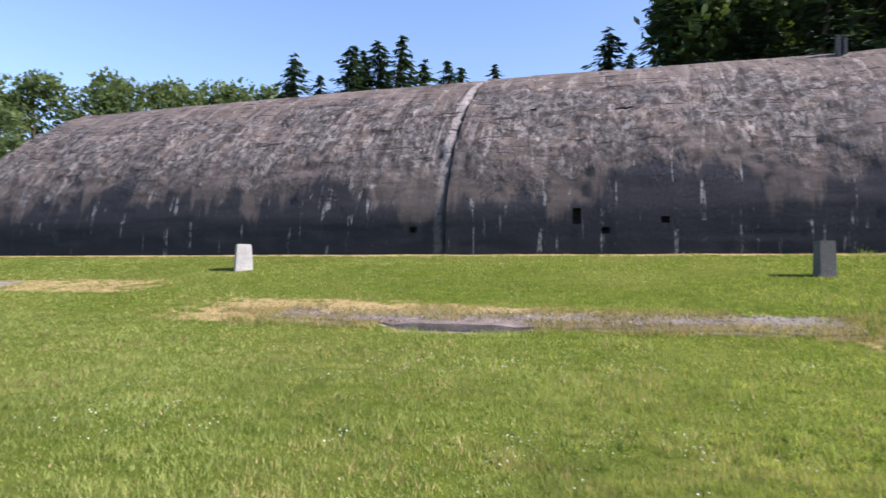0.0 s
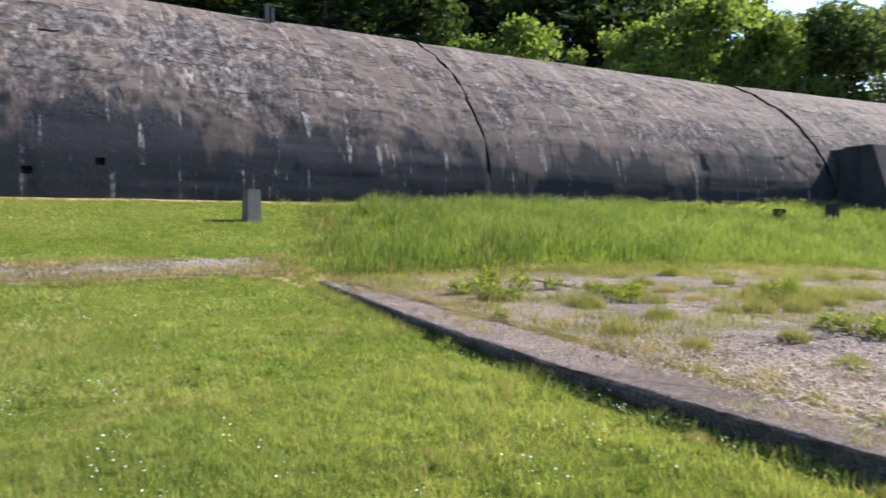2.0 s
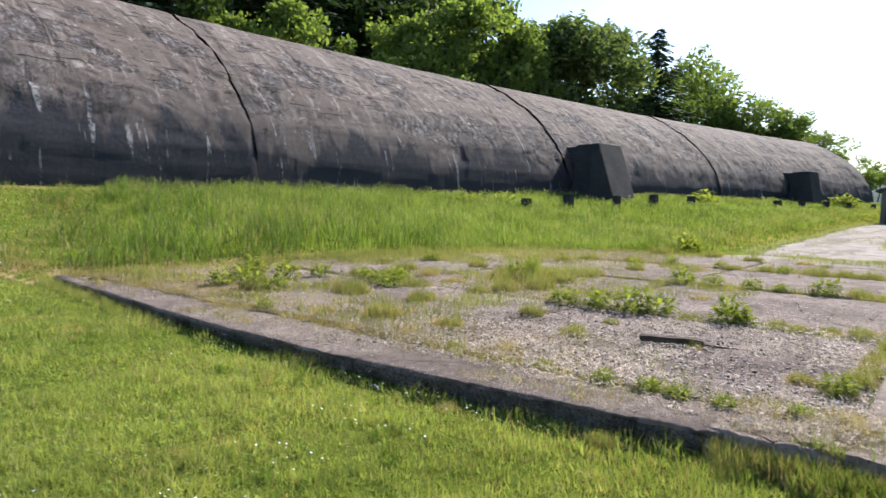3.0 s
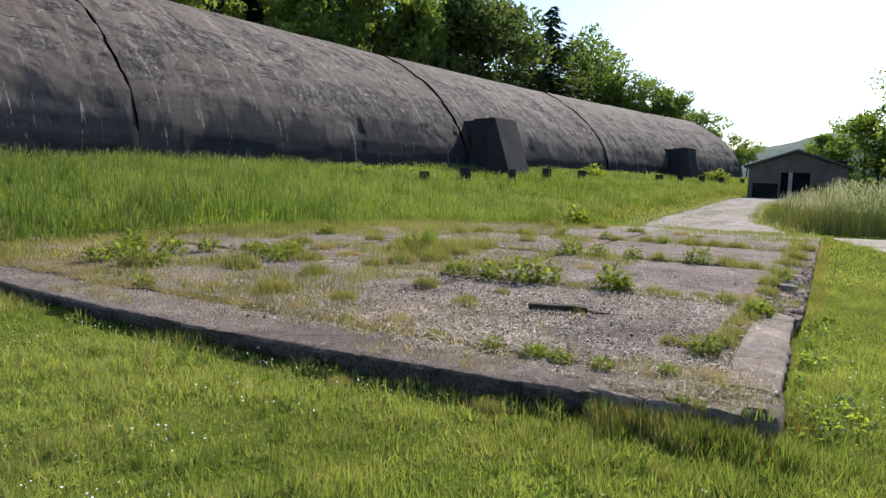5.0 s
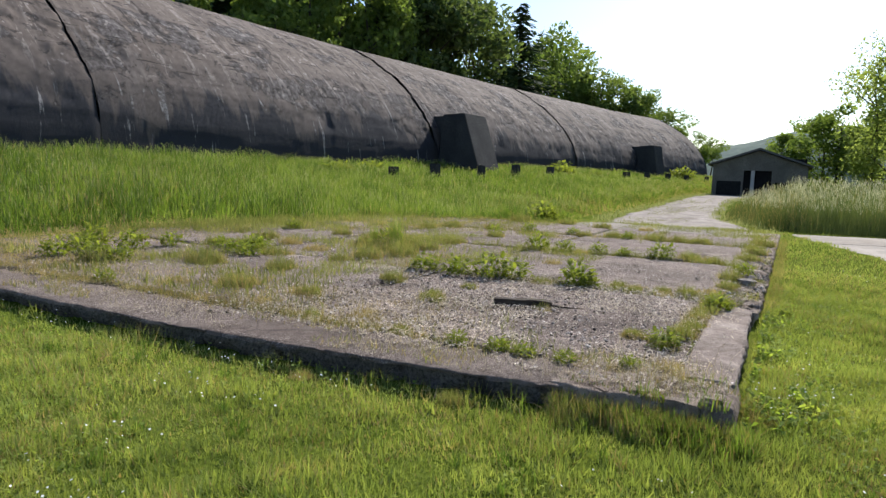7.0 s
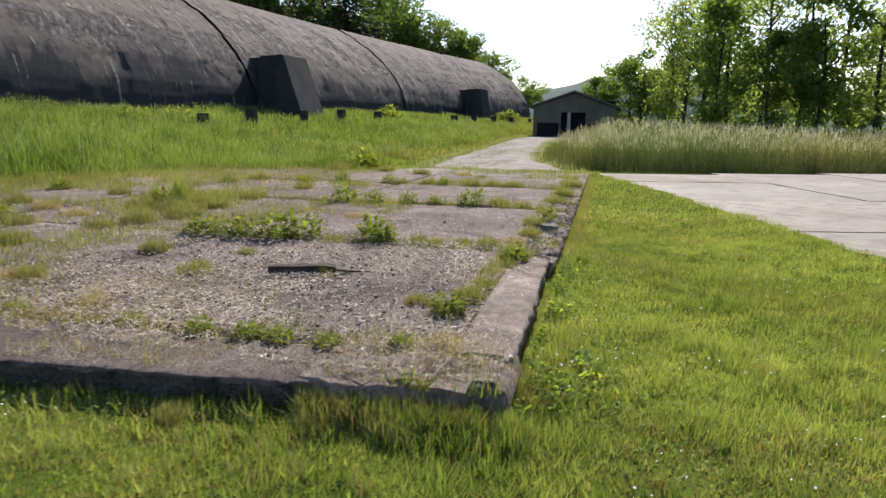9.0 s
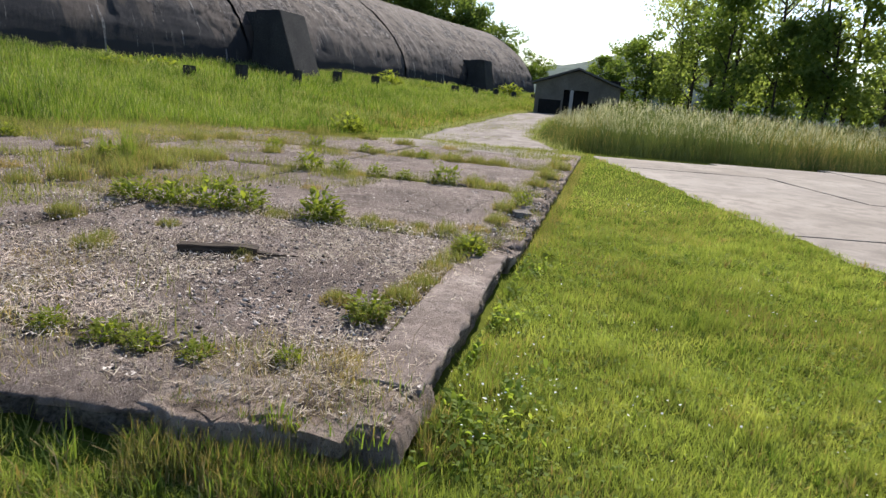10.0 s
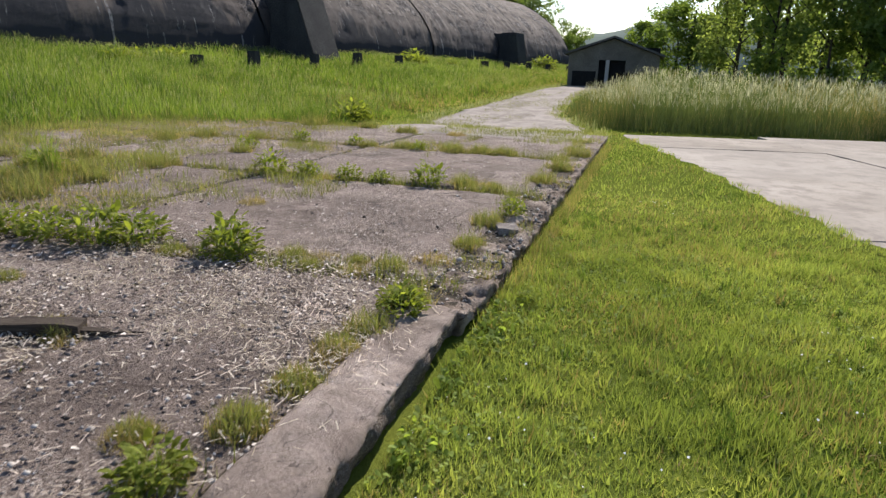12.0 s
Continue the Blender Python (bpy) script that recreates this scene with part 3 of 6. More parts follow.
def rough_beam(name, p0, p1, wide, high, mat, parent, seed, step=0.03, broken=None, amp=0.016, face=None, outer=None):
    """A worn concrete beam from p0 to p1: a square section swept along, crumbled by noise. broken(t) 0 to 1 tells how far it has fallen apart."""
    p0, p1 = np.array(p0, float), np.array(p1, float)
    length = np.linalg.norm(p1 - p0)
    d = (p1 - p0) / length
    side = np.array([-d[1], d[0], 0.0])
    n = int(length / step) + 2
    w, h = wide / 2, high
    sect = np.array([(-w, -h), (-w, -h * 0.75), (-w, -h * 0.5), (-w, -h * 0.3), (-w, -h * 0.14), (-w, -0.03), (-w * 0.97, -0.004)] + [(w * q, 0.0) for q in (-0.85, -0.7, -0.5, -0.3, -0.1, 0.1, 0.3, 0.5, 0.7, 0.85)] + [(w * 0.97, -0.004), (w, -0.03), (w, -h * 0.14), (w, -h * 0.3), (w, -h * 0.5), (w, -h * 0.75), (w, -h)])
    k = len(sect)
    t = np.linspace(0, length, n)
    T, J = np.meshgrid(t, np.arange(k), indexing="ij")
    u, v = sect[J, 0].copy(), sect[J, 1].copy()
    arc = np.concatenate([[0], np.cumsum(np.hypot(*np.diff(sect, axis=0).T))])[J]
    rough = fbm(T * 9.0 + seed * 7.7, arc * 9.0, seed, 4) - 0.5
    mid = fbm(T * 2.2 + seed * 3.3, arc * 3.0, seed + 5, 3) - 0.5
    chip = np.clip(fbm(T * 3.4 + seed * 3.1, arc * 2.0, seed + 9, 4) - 0.52, 0, 1) + 0.8 * np.clip(fbm(T * 13.0 + seed, arc * 9.0, seed + 12, 3) - 0.55, 0, 1)
    low = (J < 6) | (J > k - 7)
    edge = (np.abs(J - 6) < 3) | (np.abs(J - (k - 7)) < 3)
    v += np.where(low, 0.0, rough * amp * 0.9 + mid * amp * 0.5) - chip * edge * 0.075
    u += np.where(low, np.sign(u) * (rough * 3.2 * amp + mid * 3.0 * amp - chip * 0.15 - 0.03 * (v < -0.3 * h)), rough * amp * 0.5)
    if broken is not None:
        f = broken(T)
        rub = np.floor(fbm(T * 4.5, arc * 5.0, seed + 20, 3) * 9) / 9
        v -= f * np.clip(rub - 0.25, 0, 1) * high * 0.75 * (~low | edge) - f * 0.05 * rough
        u += f * (fbm(T * 1.8, arc * 2.0, seed + 30, 3) - 0.5) * 0.10
    if outer is not None:
        lean = np.clip((w - u) / (2 * w), 0, 1)
        u -= outer(T) * lean
        v -= 0.02 * lean
    for end in (0, -1):
        u[end], v[end] = u[end] * 0.3, -h * 0.5 + v[end] * 0.3
    T = T + 0.0
    T[0], T[-1] = T[1] + 0.004, T[-2] - 0.004
    pts = p0 + T[..., None] * d + u[..., None] * side + np.stack([0 * v, 0 * v, v], -1)
    ob = fast_mesh(name, pts.reshape(-1, 3), grid_faces(n, k), mat, parent, False)
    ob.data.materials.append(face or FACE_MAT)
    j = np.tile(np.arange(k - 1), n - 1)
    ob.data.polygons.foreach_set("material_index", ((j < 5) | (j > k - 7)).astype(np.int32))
    return ob


def slab_material(name, pale=1.0):
    n = Nodes(name, 0.95)
    big, mid, fine, grit = n.noise(0.5, 4), n.noise(2.5, 6, 0.65), n.noise(16, 7, 0.8), n.noise(60, 5, 0.75)
    stops = [(0.3, (0.185, 0.145, 0.123)), (0.55, (0.285, 0.228, 0.196)), (0.75, (0.41, 0.338, 0.295))]
    c = n.ramp(mid, [(p, tuple(pale * q for q in col)) for p, col in stops])
    c = n.mix(n.grey(big, 0.45, 0.62, 0, 0.6), c, (0.145, 0.112, 0.096))
    c = n.mix(n.grey(n.noise(1.3, 5, 0.7, None, 0.6), 0.53, 0.63, 0, 0.6), c, (0.115, 0.088, 0.074))
    c = n.mix(n.grey(fine, 0.50, 0.62, 0, 0.7), c, (0.105, 0.080, 0.068))
    patch = n.grey(n.noise(1.1, 5, 0.7), 0.42, 0.58, 0.12, 1.0)
    c = n.mix(n.math("MULTIPLY", n.grey(grit, 0.54, 0.61), n.math("MULTIPLY", patch, 0.75)), c, (0.62, 0.53, 0.46))
    c = n.mix(n.math("MULTIPLY", n.grey(grit, 0.46, 0.39), n.math("MULTIPLY", patch, 0.7)), c, (0.075, 0.057, 0.048))
    crack = n.t.nodes.new("ShaderNodeTexVoronoi")
    crack.feature, crack.inputs["Scale"].default_value = "DISTANCE_TO_EDGE", 0.8
    warp = n.mix(0.12, n.co, n.node("ShaderNodeTexNoise", Scale=3.0).outputs["Color"])
    n.link(warp, crack.inputs["Vector"])
    c = n.mix(n.math("MULTIPLY", n.grey(crack.outputs["Distance"], 0.010, 0.003), 0.35), c, (0.05, 0.04, 0.035))
    n.bump(n.math("ADD", n.math("MULTIPLY", fine, 1.2), grit), 1.0, 0.03)
    return n.colour(c)


n_r = Nodes("crumbled_concrete_and_soil", 0.95)
r_mid, r_fine = n_r.noise(5.0, 6, 0.7), n_r.noise(40, 6, 0.75)
r_c = n_r.ramp(r_mid, [(0.36, (0.085, 0.063, 0.047)), (0.50, (0.265, 0.205, 0.165)), (0.66, (0.44, 0.365, 0.305))])
r_c = n_r.mix(n_r.grey(r_fine, 0.52, 0.64, 0, 0.75), r_c, (0.050, 0.040, 0.032))
r_c = n_r.mix(n_r.grey(r_fine, 0.42, 0.34, 0, 0.6), r_c, (0.46, 0.39, 0.33))
n_r.bump(n_r.math("ADD", r_mid, r_fine), 1.0, 0.03)
RUBBLE = n_r.colour(r_c)
SLAB_TOP = slab_material("gritty_slab_concrete")
SIDE_MAT = slab_material("crumbled_kerb_concrete", 0.88)
n_k = Nodes("worn_kerb_concrete", 0.93)
k_mid, k_fine, k_grit = n_k.noise(2.6, 7, 0.68, None, 0.4), n_k.noise(13, 8, 0.75), n_k.noise(70, 4, 0.7)
k_c = n_k.ramp(k_mid, [(0.34, (0.150, 0.116, 0.096)), (0.52, (0.265, 0.212, 0.180)), (0.68, (0.390, 0.324, 0.280))])
k_c = n_k.mix(n_k.grey(n_k.noise(0.9, 5, 0.65), 0.50, 0.62, 0, 0.5), k_c, (0.150, 0.120, 0.102))
k_c = n_k.mix(n_k.grey(k_fine, 0.55, 0.66, 0, 0.6), k_c, (0.120, 0.096, 0.082))
k_c = n_k.mix(n_k.grey(k_grit, 0.60, 0.66, 0, 0.55), k_c, (0.090, 0.072, 0.062))
k_hair = n_k.noise(1.7, 4, 0.6, None, 1.2)
k_c = n_k.mix(n_k.grey(n_k.math("ABSOLUTE", n_k.math("SUBTRACT", k_hair, 0.5)), 0.007, 0.002, 0, 0.6), k_c, (0.060, 0.048, 0.040))
n_k.bump(n_k.math("ADD", k_fine, n_k.math("MULTIPLY", k_grit, 0.5)), 0.9, 0.02)
KERB_MAT = n_k.colour(k_c)
slab = tagged(new("foundation_slab"), "old cracked concrete foundation slab overgrown with weeds", "foundation")


def kerb_bow(t):
    """How far the front kerb's outer edge stands out beyond its straight line, t metres from its far end."""
    return np.interp(SLAB_Y1 + 0.3 - t, [0.8, 1.8, 3.0, 4.5, 6.0, 8.0, 10.5, 12.6], [0.16, 0.28, 0.38, 0.44, 0.43, 0.32, 0.10, -0.1])


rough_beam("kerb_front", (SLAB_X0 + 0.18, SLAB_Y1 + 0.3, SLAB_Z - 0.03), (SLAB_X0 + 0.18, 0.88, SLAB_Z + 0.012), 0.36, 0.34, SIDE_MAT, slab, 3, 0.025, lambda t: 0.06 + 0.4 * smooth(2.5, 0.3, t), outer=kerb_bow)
# the corner where the kerb has crumbled to rubble and soil
U, V = np.meshgrid(np.linspace(4.46, 5.34, 90), np.linspace(-0.17, 1.02, 120), indexing="ij")
rim = np.minimum(U - 4.52 - 0.10 * (fbm(V * 3.0, V * 0, 141, 3) - 0.5) - 0.16 * smooth(0.75, 0.1, V), V + 0.15 + 0.05 * (fbm(U * 4.0, U * 0, 142, 3) - 0.5))
Z = SLAB_Z + 0.012 - 0.24 * smooth(0.03, -0.06, rim) - 0.035 * smooth(0.30, 0.05, rim) * fbm(U * 3, V * 3, 143, 3)
Z = Z + 0.022 * (np.floor(fbm(U * 5, V * 5, 144, 3) * 8) / 8 - 0.5) + 0.025 * (fbm(U * 16, V * 16, 145, 3) - 0.5)
Z[-1, :] -= 0.1
Z[:, -1] -= 0.06
fast_mesh("broken_corner", np.stack([U.ravel(), V.ravel(), Z.ravel()], 1), grid_faces(90, 120), RUBBLE, slab, True)
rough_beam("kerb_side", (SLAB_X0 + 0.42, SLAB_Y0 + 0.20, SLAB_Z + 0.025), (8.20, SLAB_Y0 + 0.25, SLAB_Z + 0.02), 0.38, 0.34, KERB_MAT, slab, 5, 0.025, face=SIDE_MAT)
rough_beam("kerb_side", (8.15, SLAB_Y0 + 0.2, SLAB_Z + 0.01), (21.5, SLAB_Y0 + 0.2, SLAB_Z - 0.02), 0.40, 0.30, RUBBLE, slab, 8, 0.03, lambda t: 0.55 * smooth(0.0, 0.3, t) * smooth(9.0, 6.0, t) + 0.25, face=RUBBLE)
PX, PY = [5.15, 8.68, 12.45, 16.1, 19.8], [0.22, 4.1, 8.0, 12.2]
for i in range(4):
    for j in range(3):
        x0, x1, y0, y1 = PX[i] + 0.018, PX[i + 1] - 0.018, PY[j] + 0.018, PY[j + 1] - 0.018
        n = 46
        U, V = np.meshgrid(np.linspace(x0, x1, n), np.linspace(y0, y1, n), indexing="ij")
        rim = np.minimum(np.minimum(U - x0, x1 - U), np.minimum(V - y0, y1 - V))
        Z = SLAB_Z - 0.012 + 0.012 * (fbm(U * 2, V * 2, 71, 4) - 0.5) + 0.02 * (fbm(U * 0.4, V * 0.4, 72, 2) - 0.5) - 0.05 * smooth(0.08, 0.0, rim + 0.1 * (fbm(U * 5, V * 5, 73, 2) - 0.6))
        Z = Z + 0.012 * (((i * 7 + j * 3) % 5) - 2) / 2
        Z[0, :] = Z[-1, :] = SLAB_Z - 0.15
        Z[:, 0] = Z[:, -1] = SLAB_Z - 0.15
        fast_mesh("panel", np.stack([U.ravel(), V.ravel(), Z.ravel()], 1), grid_faces(n, n), SLAB_TOP, slab, False)
bed = mesh_object("soil_bed", [(SLAB_X0 + 0.3, 0.0, SLAB_Z - 0.035), (20.1, 0.0, SLAB_Z - 0.035), (20.1, 12.2, SLAB_Z - 0.035), (SLAB_X0 + 0.3, 12.2, SLAB_Z - 0.035)], [(0, 1, 2, 3)], BED, slab)

def chunk(name, x, y, z, sx, sy, sz, mat, parent, turn, label=""):
    bm = box_bm(-sx / 2, sx / 2, -sy / 2, sy / 2, 0, sz)
    bmesh.ops.subdivide_edges(bm, edges=bm.edges[:], cuts=2, use_grid_fill=True)
    for v in bm.verts:
        v.co += noise.noise_vector(v.co * 11 + Vector((x, y, 0))) * min(sx, sy) * 0.10
        if v.co.z < 0.2 * sz:
            v.co.z = 0
    bmesh.ops.transform(bm, matrix=pose(x, y, z, 0, 0, turn), verts=bm.verts[:])
    return part(name, bm, mat, parent, label)


chunk("mortar_patch", 4.79, 0.78, SLAB_Z - 0.035, 0.24, 0.17, 0.046, SLAB_MAT, slab, 12, "smooth pale mortar patch")
for bx, by, bs in ((4.66, 0.15, 0.15), (4.72, 0.45, 0.12), (4.85, 0.02, 0.16), (4.98, 0.25, 0.10), (4.62, 0.66, 0.11), (5.08, 0.5, 0.09)):
    chunk("broken_block", bx, by, SLAB_Z - 0.075, bs * 1.3, bs, 0.085, RUBBLE, slab, bx * 521 % 180)
chunk("broken_block", 10.55, 0.12, SLAB_Z - 0.03, 0.30, 0.20, 0.055, SLAB_MAT, slab, 20, "pale broken concrete block")
for bx, by, bs in ((8.35, 0.05, 0.22), (8.8, 0.16, 0.17), (9.15, -0.02, 0.2), (9.6, 0.1, 0.24), (10.0, 0.0, 0.18), (11.2, 0.08, 0.2), (11.8, 0.14, 0.17)):
    chunk("broken_block", bx, by, SLAB_Z - 0.125, bs * 1.3, bs, 0.09, RUBBLE, slab, bx * 137 % 180)

# the broken kerb at the lawn's far side
ledge = tagged(new("broken_ledge"), "low broken concrete ledge with gravel in the lawn", "ledge")
xs = np.linspace(-8.2, 4.3, 160)
for row in (0,):
    U, V = np.meshgrid(xs, np.array([13.47, 13.475, 13.5, 13.6, 13.75, 13.95, 14.15, 14.35, 14.5]), indexing="ij")
    fade = smooth(-8.2, -5.5, U)
    over = smooth(-5.4, -4.5, U) * smooth(-1.6, -2.6, U)
    wander = fbm(U * 0.9, V * 0, 91, 4) - 0.5
    V = V + 0.45 * wander * (1 - over) + (V - 13.47) * 0.9 * (fbm(U * 0.6, V * 0, 92, 3) - 0.5) + 0.035 * (4.3 - U) * (1 - fade)
    G = ground_z(U, V) * (1 - over) + (ground_z(U, np.maximum(V, 13.95)) - 0.10 + 0.10 * (V - 13.5)) * over
    k = np.arange(9)[None, :]
    lift = (0.008 + 0.05 * over) * np.where(k > 6, 0.2, 1) - 0.10 * (k == 8)
    Z = np.where(k == 0, G - 0.05 - 0.16 * over, G + lift * fade + 0.03 * (fbm(U * 3, V * 3, 93, 3) - 0.5))
    top = fast_mesh("ledge_top", np.stack([U.ravel(), V.ravel(), Z.ravel()], 1), grid_faces(len(xs), 9), SLAB_TOP, ledge, False)
    # the ledge's front face gets the concrete darkened for shade
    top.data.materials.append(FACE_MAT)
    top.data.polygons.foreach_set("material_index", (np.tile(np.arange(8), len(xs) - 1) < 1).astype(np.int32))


# ---- a weathered beam lying on the slab ----
def wood_material():
    n = Nodes("weathered_dark_wood", 0.85)
    grain = n.noise(9, 6, 0.7, n.scaled(0.4, 6, 6))
    n.bump(grain, 0.8, 0.01)
    return n.colour(n.ramp(grain, [(0.3, (0.025, 0.019, 0.014)), (0.7, (0.09, 0.07, 0.055))]))


WOOD = wood_material()
beam = tagged(new("wooden_beam"), "dark weathered wooden beam with a splintered end lying on the slab", "beam")
beam.matrix_world = pose(6.80, 2.40, SLAB_Z - 0.02, 0, 0, -67) @ Matrix.Diagonal((0.93, 1.0, 0.95, 1))
bm = box_bm(0, 0.66, -0.06, 0.06, 0, 0.095)
bmesh.ops.subdivide_edges(bm, edges=bm.edges[:], cuts=5, use_grid_fill=True)
for v in bm.verts:
    q = noise.noise_vector(v.co * 9)
    v.co += 0.012 * q
    if v.co.x > 0.5:
        v.co.z *= 1 - 0.9 * (v.co.x - 0.5)
part("beam_body", bm, WOOD, beam)
bm = box_bm(0.62, 1.02, -0.045, 0.02, 0.01, 0.05)
bmesh.ops.subdivide_edges(bm, edges=bm.edges[:], cuts=3, use_grid_fill=True)
for v in bm.verts:
    f = max(0.1, 1 - (v.co.x - 0.62) / 0.42)
    v.co.y *= f
    v.co.z = 0.01 + (v.co.z - 0.01) * f
    v.co += 0.008 * noise.noise_vector(v.co * 14)
part("splinter", bm, WOOD, beam)

# ---- the concrete yard and the road to the hut ----
P0, YAW_YARD = Vector((23.1, -0.45, 0.012)), radians(15.0)
E1, E2 = Vector((math.cos(YAW_YARD), math.sin(YAW_YARD), 0)), Vector((math.sin(YAW_YARD), -math.cos(YAW_YARD), 0))


def yard_material():
    n = Nodes("yard_concrete", 0.9)
    big, mid, fine = n.noise(0.35, 5), n.noise(2.2, 6, 0.65), n.noise(24, 6, 0.75)
    c = n.ramp(big, [(0.35, (0.225, 0.192, 0.158)), (0.65, (0.365, 0.318, 0.270))])
    c = n.mix(n.grey(mid, 0.46, 0.62, 0, 0.75), c, (0.205, 0.174, 0.146))
    c = n.mix(n.grey(n.noise(0.8, 7, 0.7, None, 0.8), 0.53, 0.60, 0, 0.5), c, (0.165, 0.138, 0.115))
    c = n.mix(n.grey(fine, 0.5, 0.7, 0, 0.5), c, (0.17, 0.145, 0.125))
    info = n.t.nodes.new("ShaderNodeObjectInfo")
    c = n.mix(n.grey(info.outputs["Random"], 0, 1, 0, 0.25), c, (0.36, 0.33, 0.30))
    n.bump(fine, 0.5, 0.01)
    return n.colour(c)


YARD = yard_material()
yard = tagged(new("concrete_yard"), "pale concrete yard of cast panels with dark cracked joints", "pavement", kind="structure")
for i in range(-9, 2):
    for j in range(0, 8):
        a0, a1 = (i * 4.4 + 1.95), (i * 4.4 + 6.35)
        if a1 > 0.5 + j * 0.9:
            a1 = 0.5 + j * 0.9
        if a1 - a0 < 0.3:
            continue
        b0, b1 = j * 4.2, (j + 1) * 4.2
        g = 0.013
        bm = bmesh.new()
        dz = 0.006 * math.sin(i * 3.7 + j * 2.3)
        top, ring = [], []
        corners = ((a0 + g, b0 + g), (a1 - g, b0 + g), (a1 - g, b1 - g), (a0 + g, b1 - g))
        for q in range(4):
            (ca0, cb0), (ca1, cb1) = corners[q], corners[(q + 1) % 4]
            for w in range(16):
                aa, bb = ca0 + (ca1 - ca0) * w / 16, cb0 + (cb1 - cb0) * w / 16
                jag = noise.noise_vector(Vector((aa * 2.3, bb * 2.3, q * 5.0))) * 0.035
                chip = max(0.0, noise.noise(Vector((aa * 1.1, bb * 1.1, 7.0))) - 0.25) * 0.10
                mid_a, mid_b = (a0 + a1) / 2, (b0 + b1) / 2
                aa, bb = aa + (mid_a - aa) * chip, bb + (mid_b - bb) * chip
                p = P0 + E1 * (aa + jag.x) + E2 * (bb + jag.y)
                top.append(bm.verts.new((p.x, p.y, p.z + dz)))
                ring.append(bm.verts.new((p.x, p.y, p.z - 0.2)))
        bm.faces.new(top[::-1])
        for q in range(64):
            bm.faces.new((top[q], top[(q + 1) % 64], ring[(q + 1) % 64], ring[q]))
        bmesh.ops.recalc_face_normals(bm, faces=bm.faces[:])
        part("panel", bm, YARD, yard)

LEFT = [(18.9, 6.6), (20.6, 5.6), (22.5, 5.3), (25, 5.9), (29, 6.2), (37, 6.0), (46, 5.9), (58, 5.6)]
RIGHT = [(18.9, 0.35), (22.6, 0.1), (26.0, 0.9), (29.5, 2.2), (34, 2.7), (44, 3.0), (58, 1.0)]


def lane(points, n):
    p = np.array(points)
    d = np.concatenate([[0], np.cumsum(np.hypot(*np.diff(p, axis=0).T))])
    return np.stack([np.interp(np.linspace(0, d[-1], n), d, p[:, q]) for q in (0, 1)], 1)


def road_material():
    n = Nodes("gravelled_road", 0.95)
    mid, fine = n.noise(1.3, 6, 0.65), n.noise(20, 6, 0.75)
    c = n.ramp(mid, [(0.35, (0.19, 0.162, 0.140)), (0.65, (0.34, 0.296, 0.262))])
    c = n.mix(n.grey(n.noise(0.5, 6, 0.7, n.scaled(0.5, 1.4, 1)), 0.52, 0.60, 0, 0.6), c, (0.135, 0.112, 0.088))
    c = n.mix(n.grey(fine, 0.5, 0.62, 0, 0.6), c, (0.14, 0.12, 0.10))
    c = n.mix(n.grey(fine, 0.44, 0.36, 0, 0.6), c, (0.55, 0.49, 0.44))
    n.bump(fine, 0.5, 0.015)
    return n.colour(c)


la, ra = lane(LEFT, 120), lane(RIGHT, 120)
W = np.linspace(0, 1, 14)[None, :, None]
jit = (fbm(np.arange(120) * 0.35, np.zeros(120), 55, 3) - 0.5)[:, None, None] * 1.6
R = la[:, None, :] * (1 - W) + ra[:, None, :] * W + jit * np.where((W < 0.01) | (W > 0.99), 1, 0) * np.array([0, 1.0])
RZ = np.maximum(ground_z(R[..., 0], R[..., 1]) + 0.04, 0.185 * smooth(24, 20.5, R[..., 0]))
RZ[:, 0] -= 0.1
RZ[:3] -= np.array([0.12, 0.07, 0.03])[:, None]
RZ[:, -1] -= 0.1
road = fast_mesh("road", np.concatenate([R, RZ[..., None]], -1).reshape(-1, 3), grid_faces(120, 14), road_material(), None, True)
tagged(road, "pale worn gravel and concrete track to the hut", "road", kind="structure")


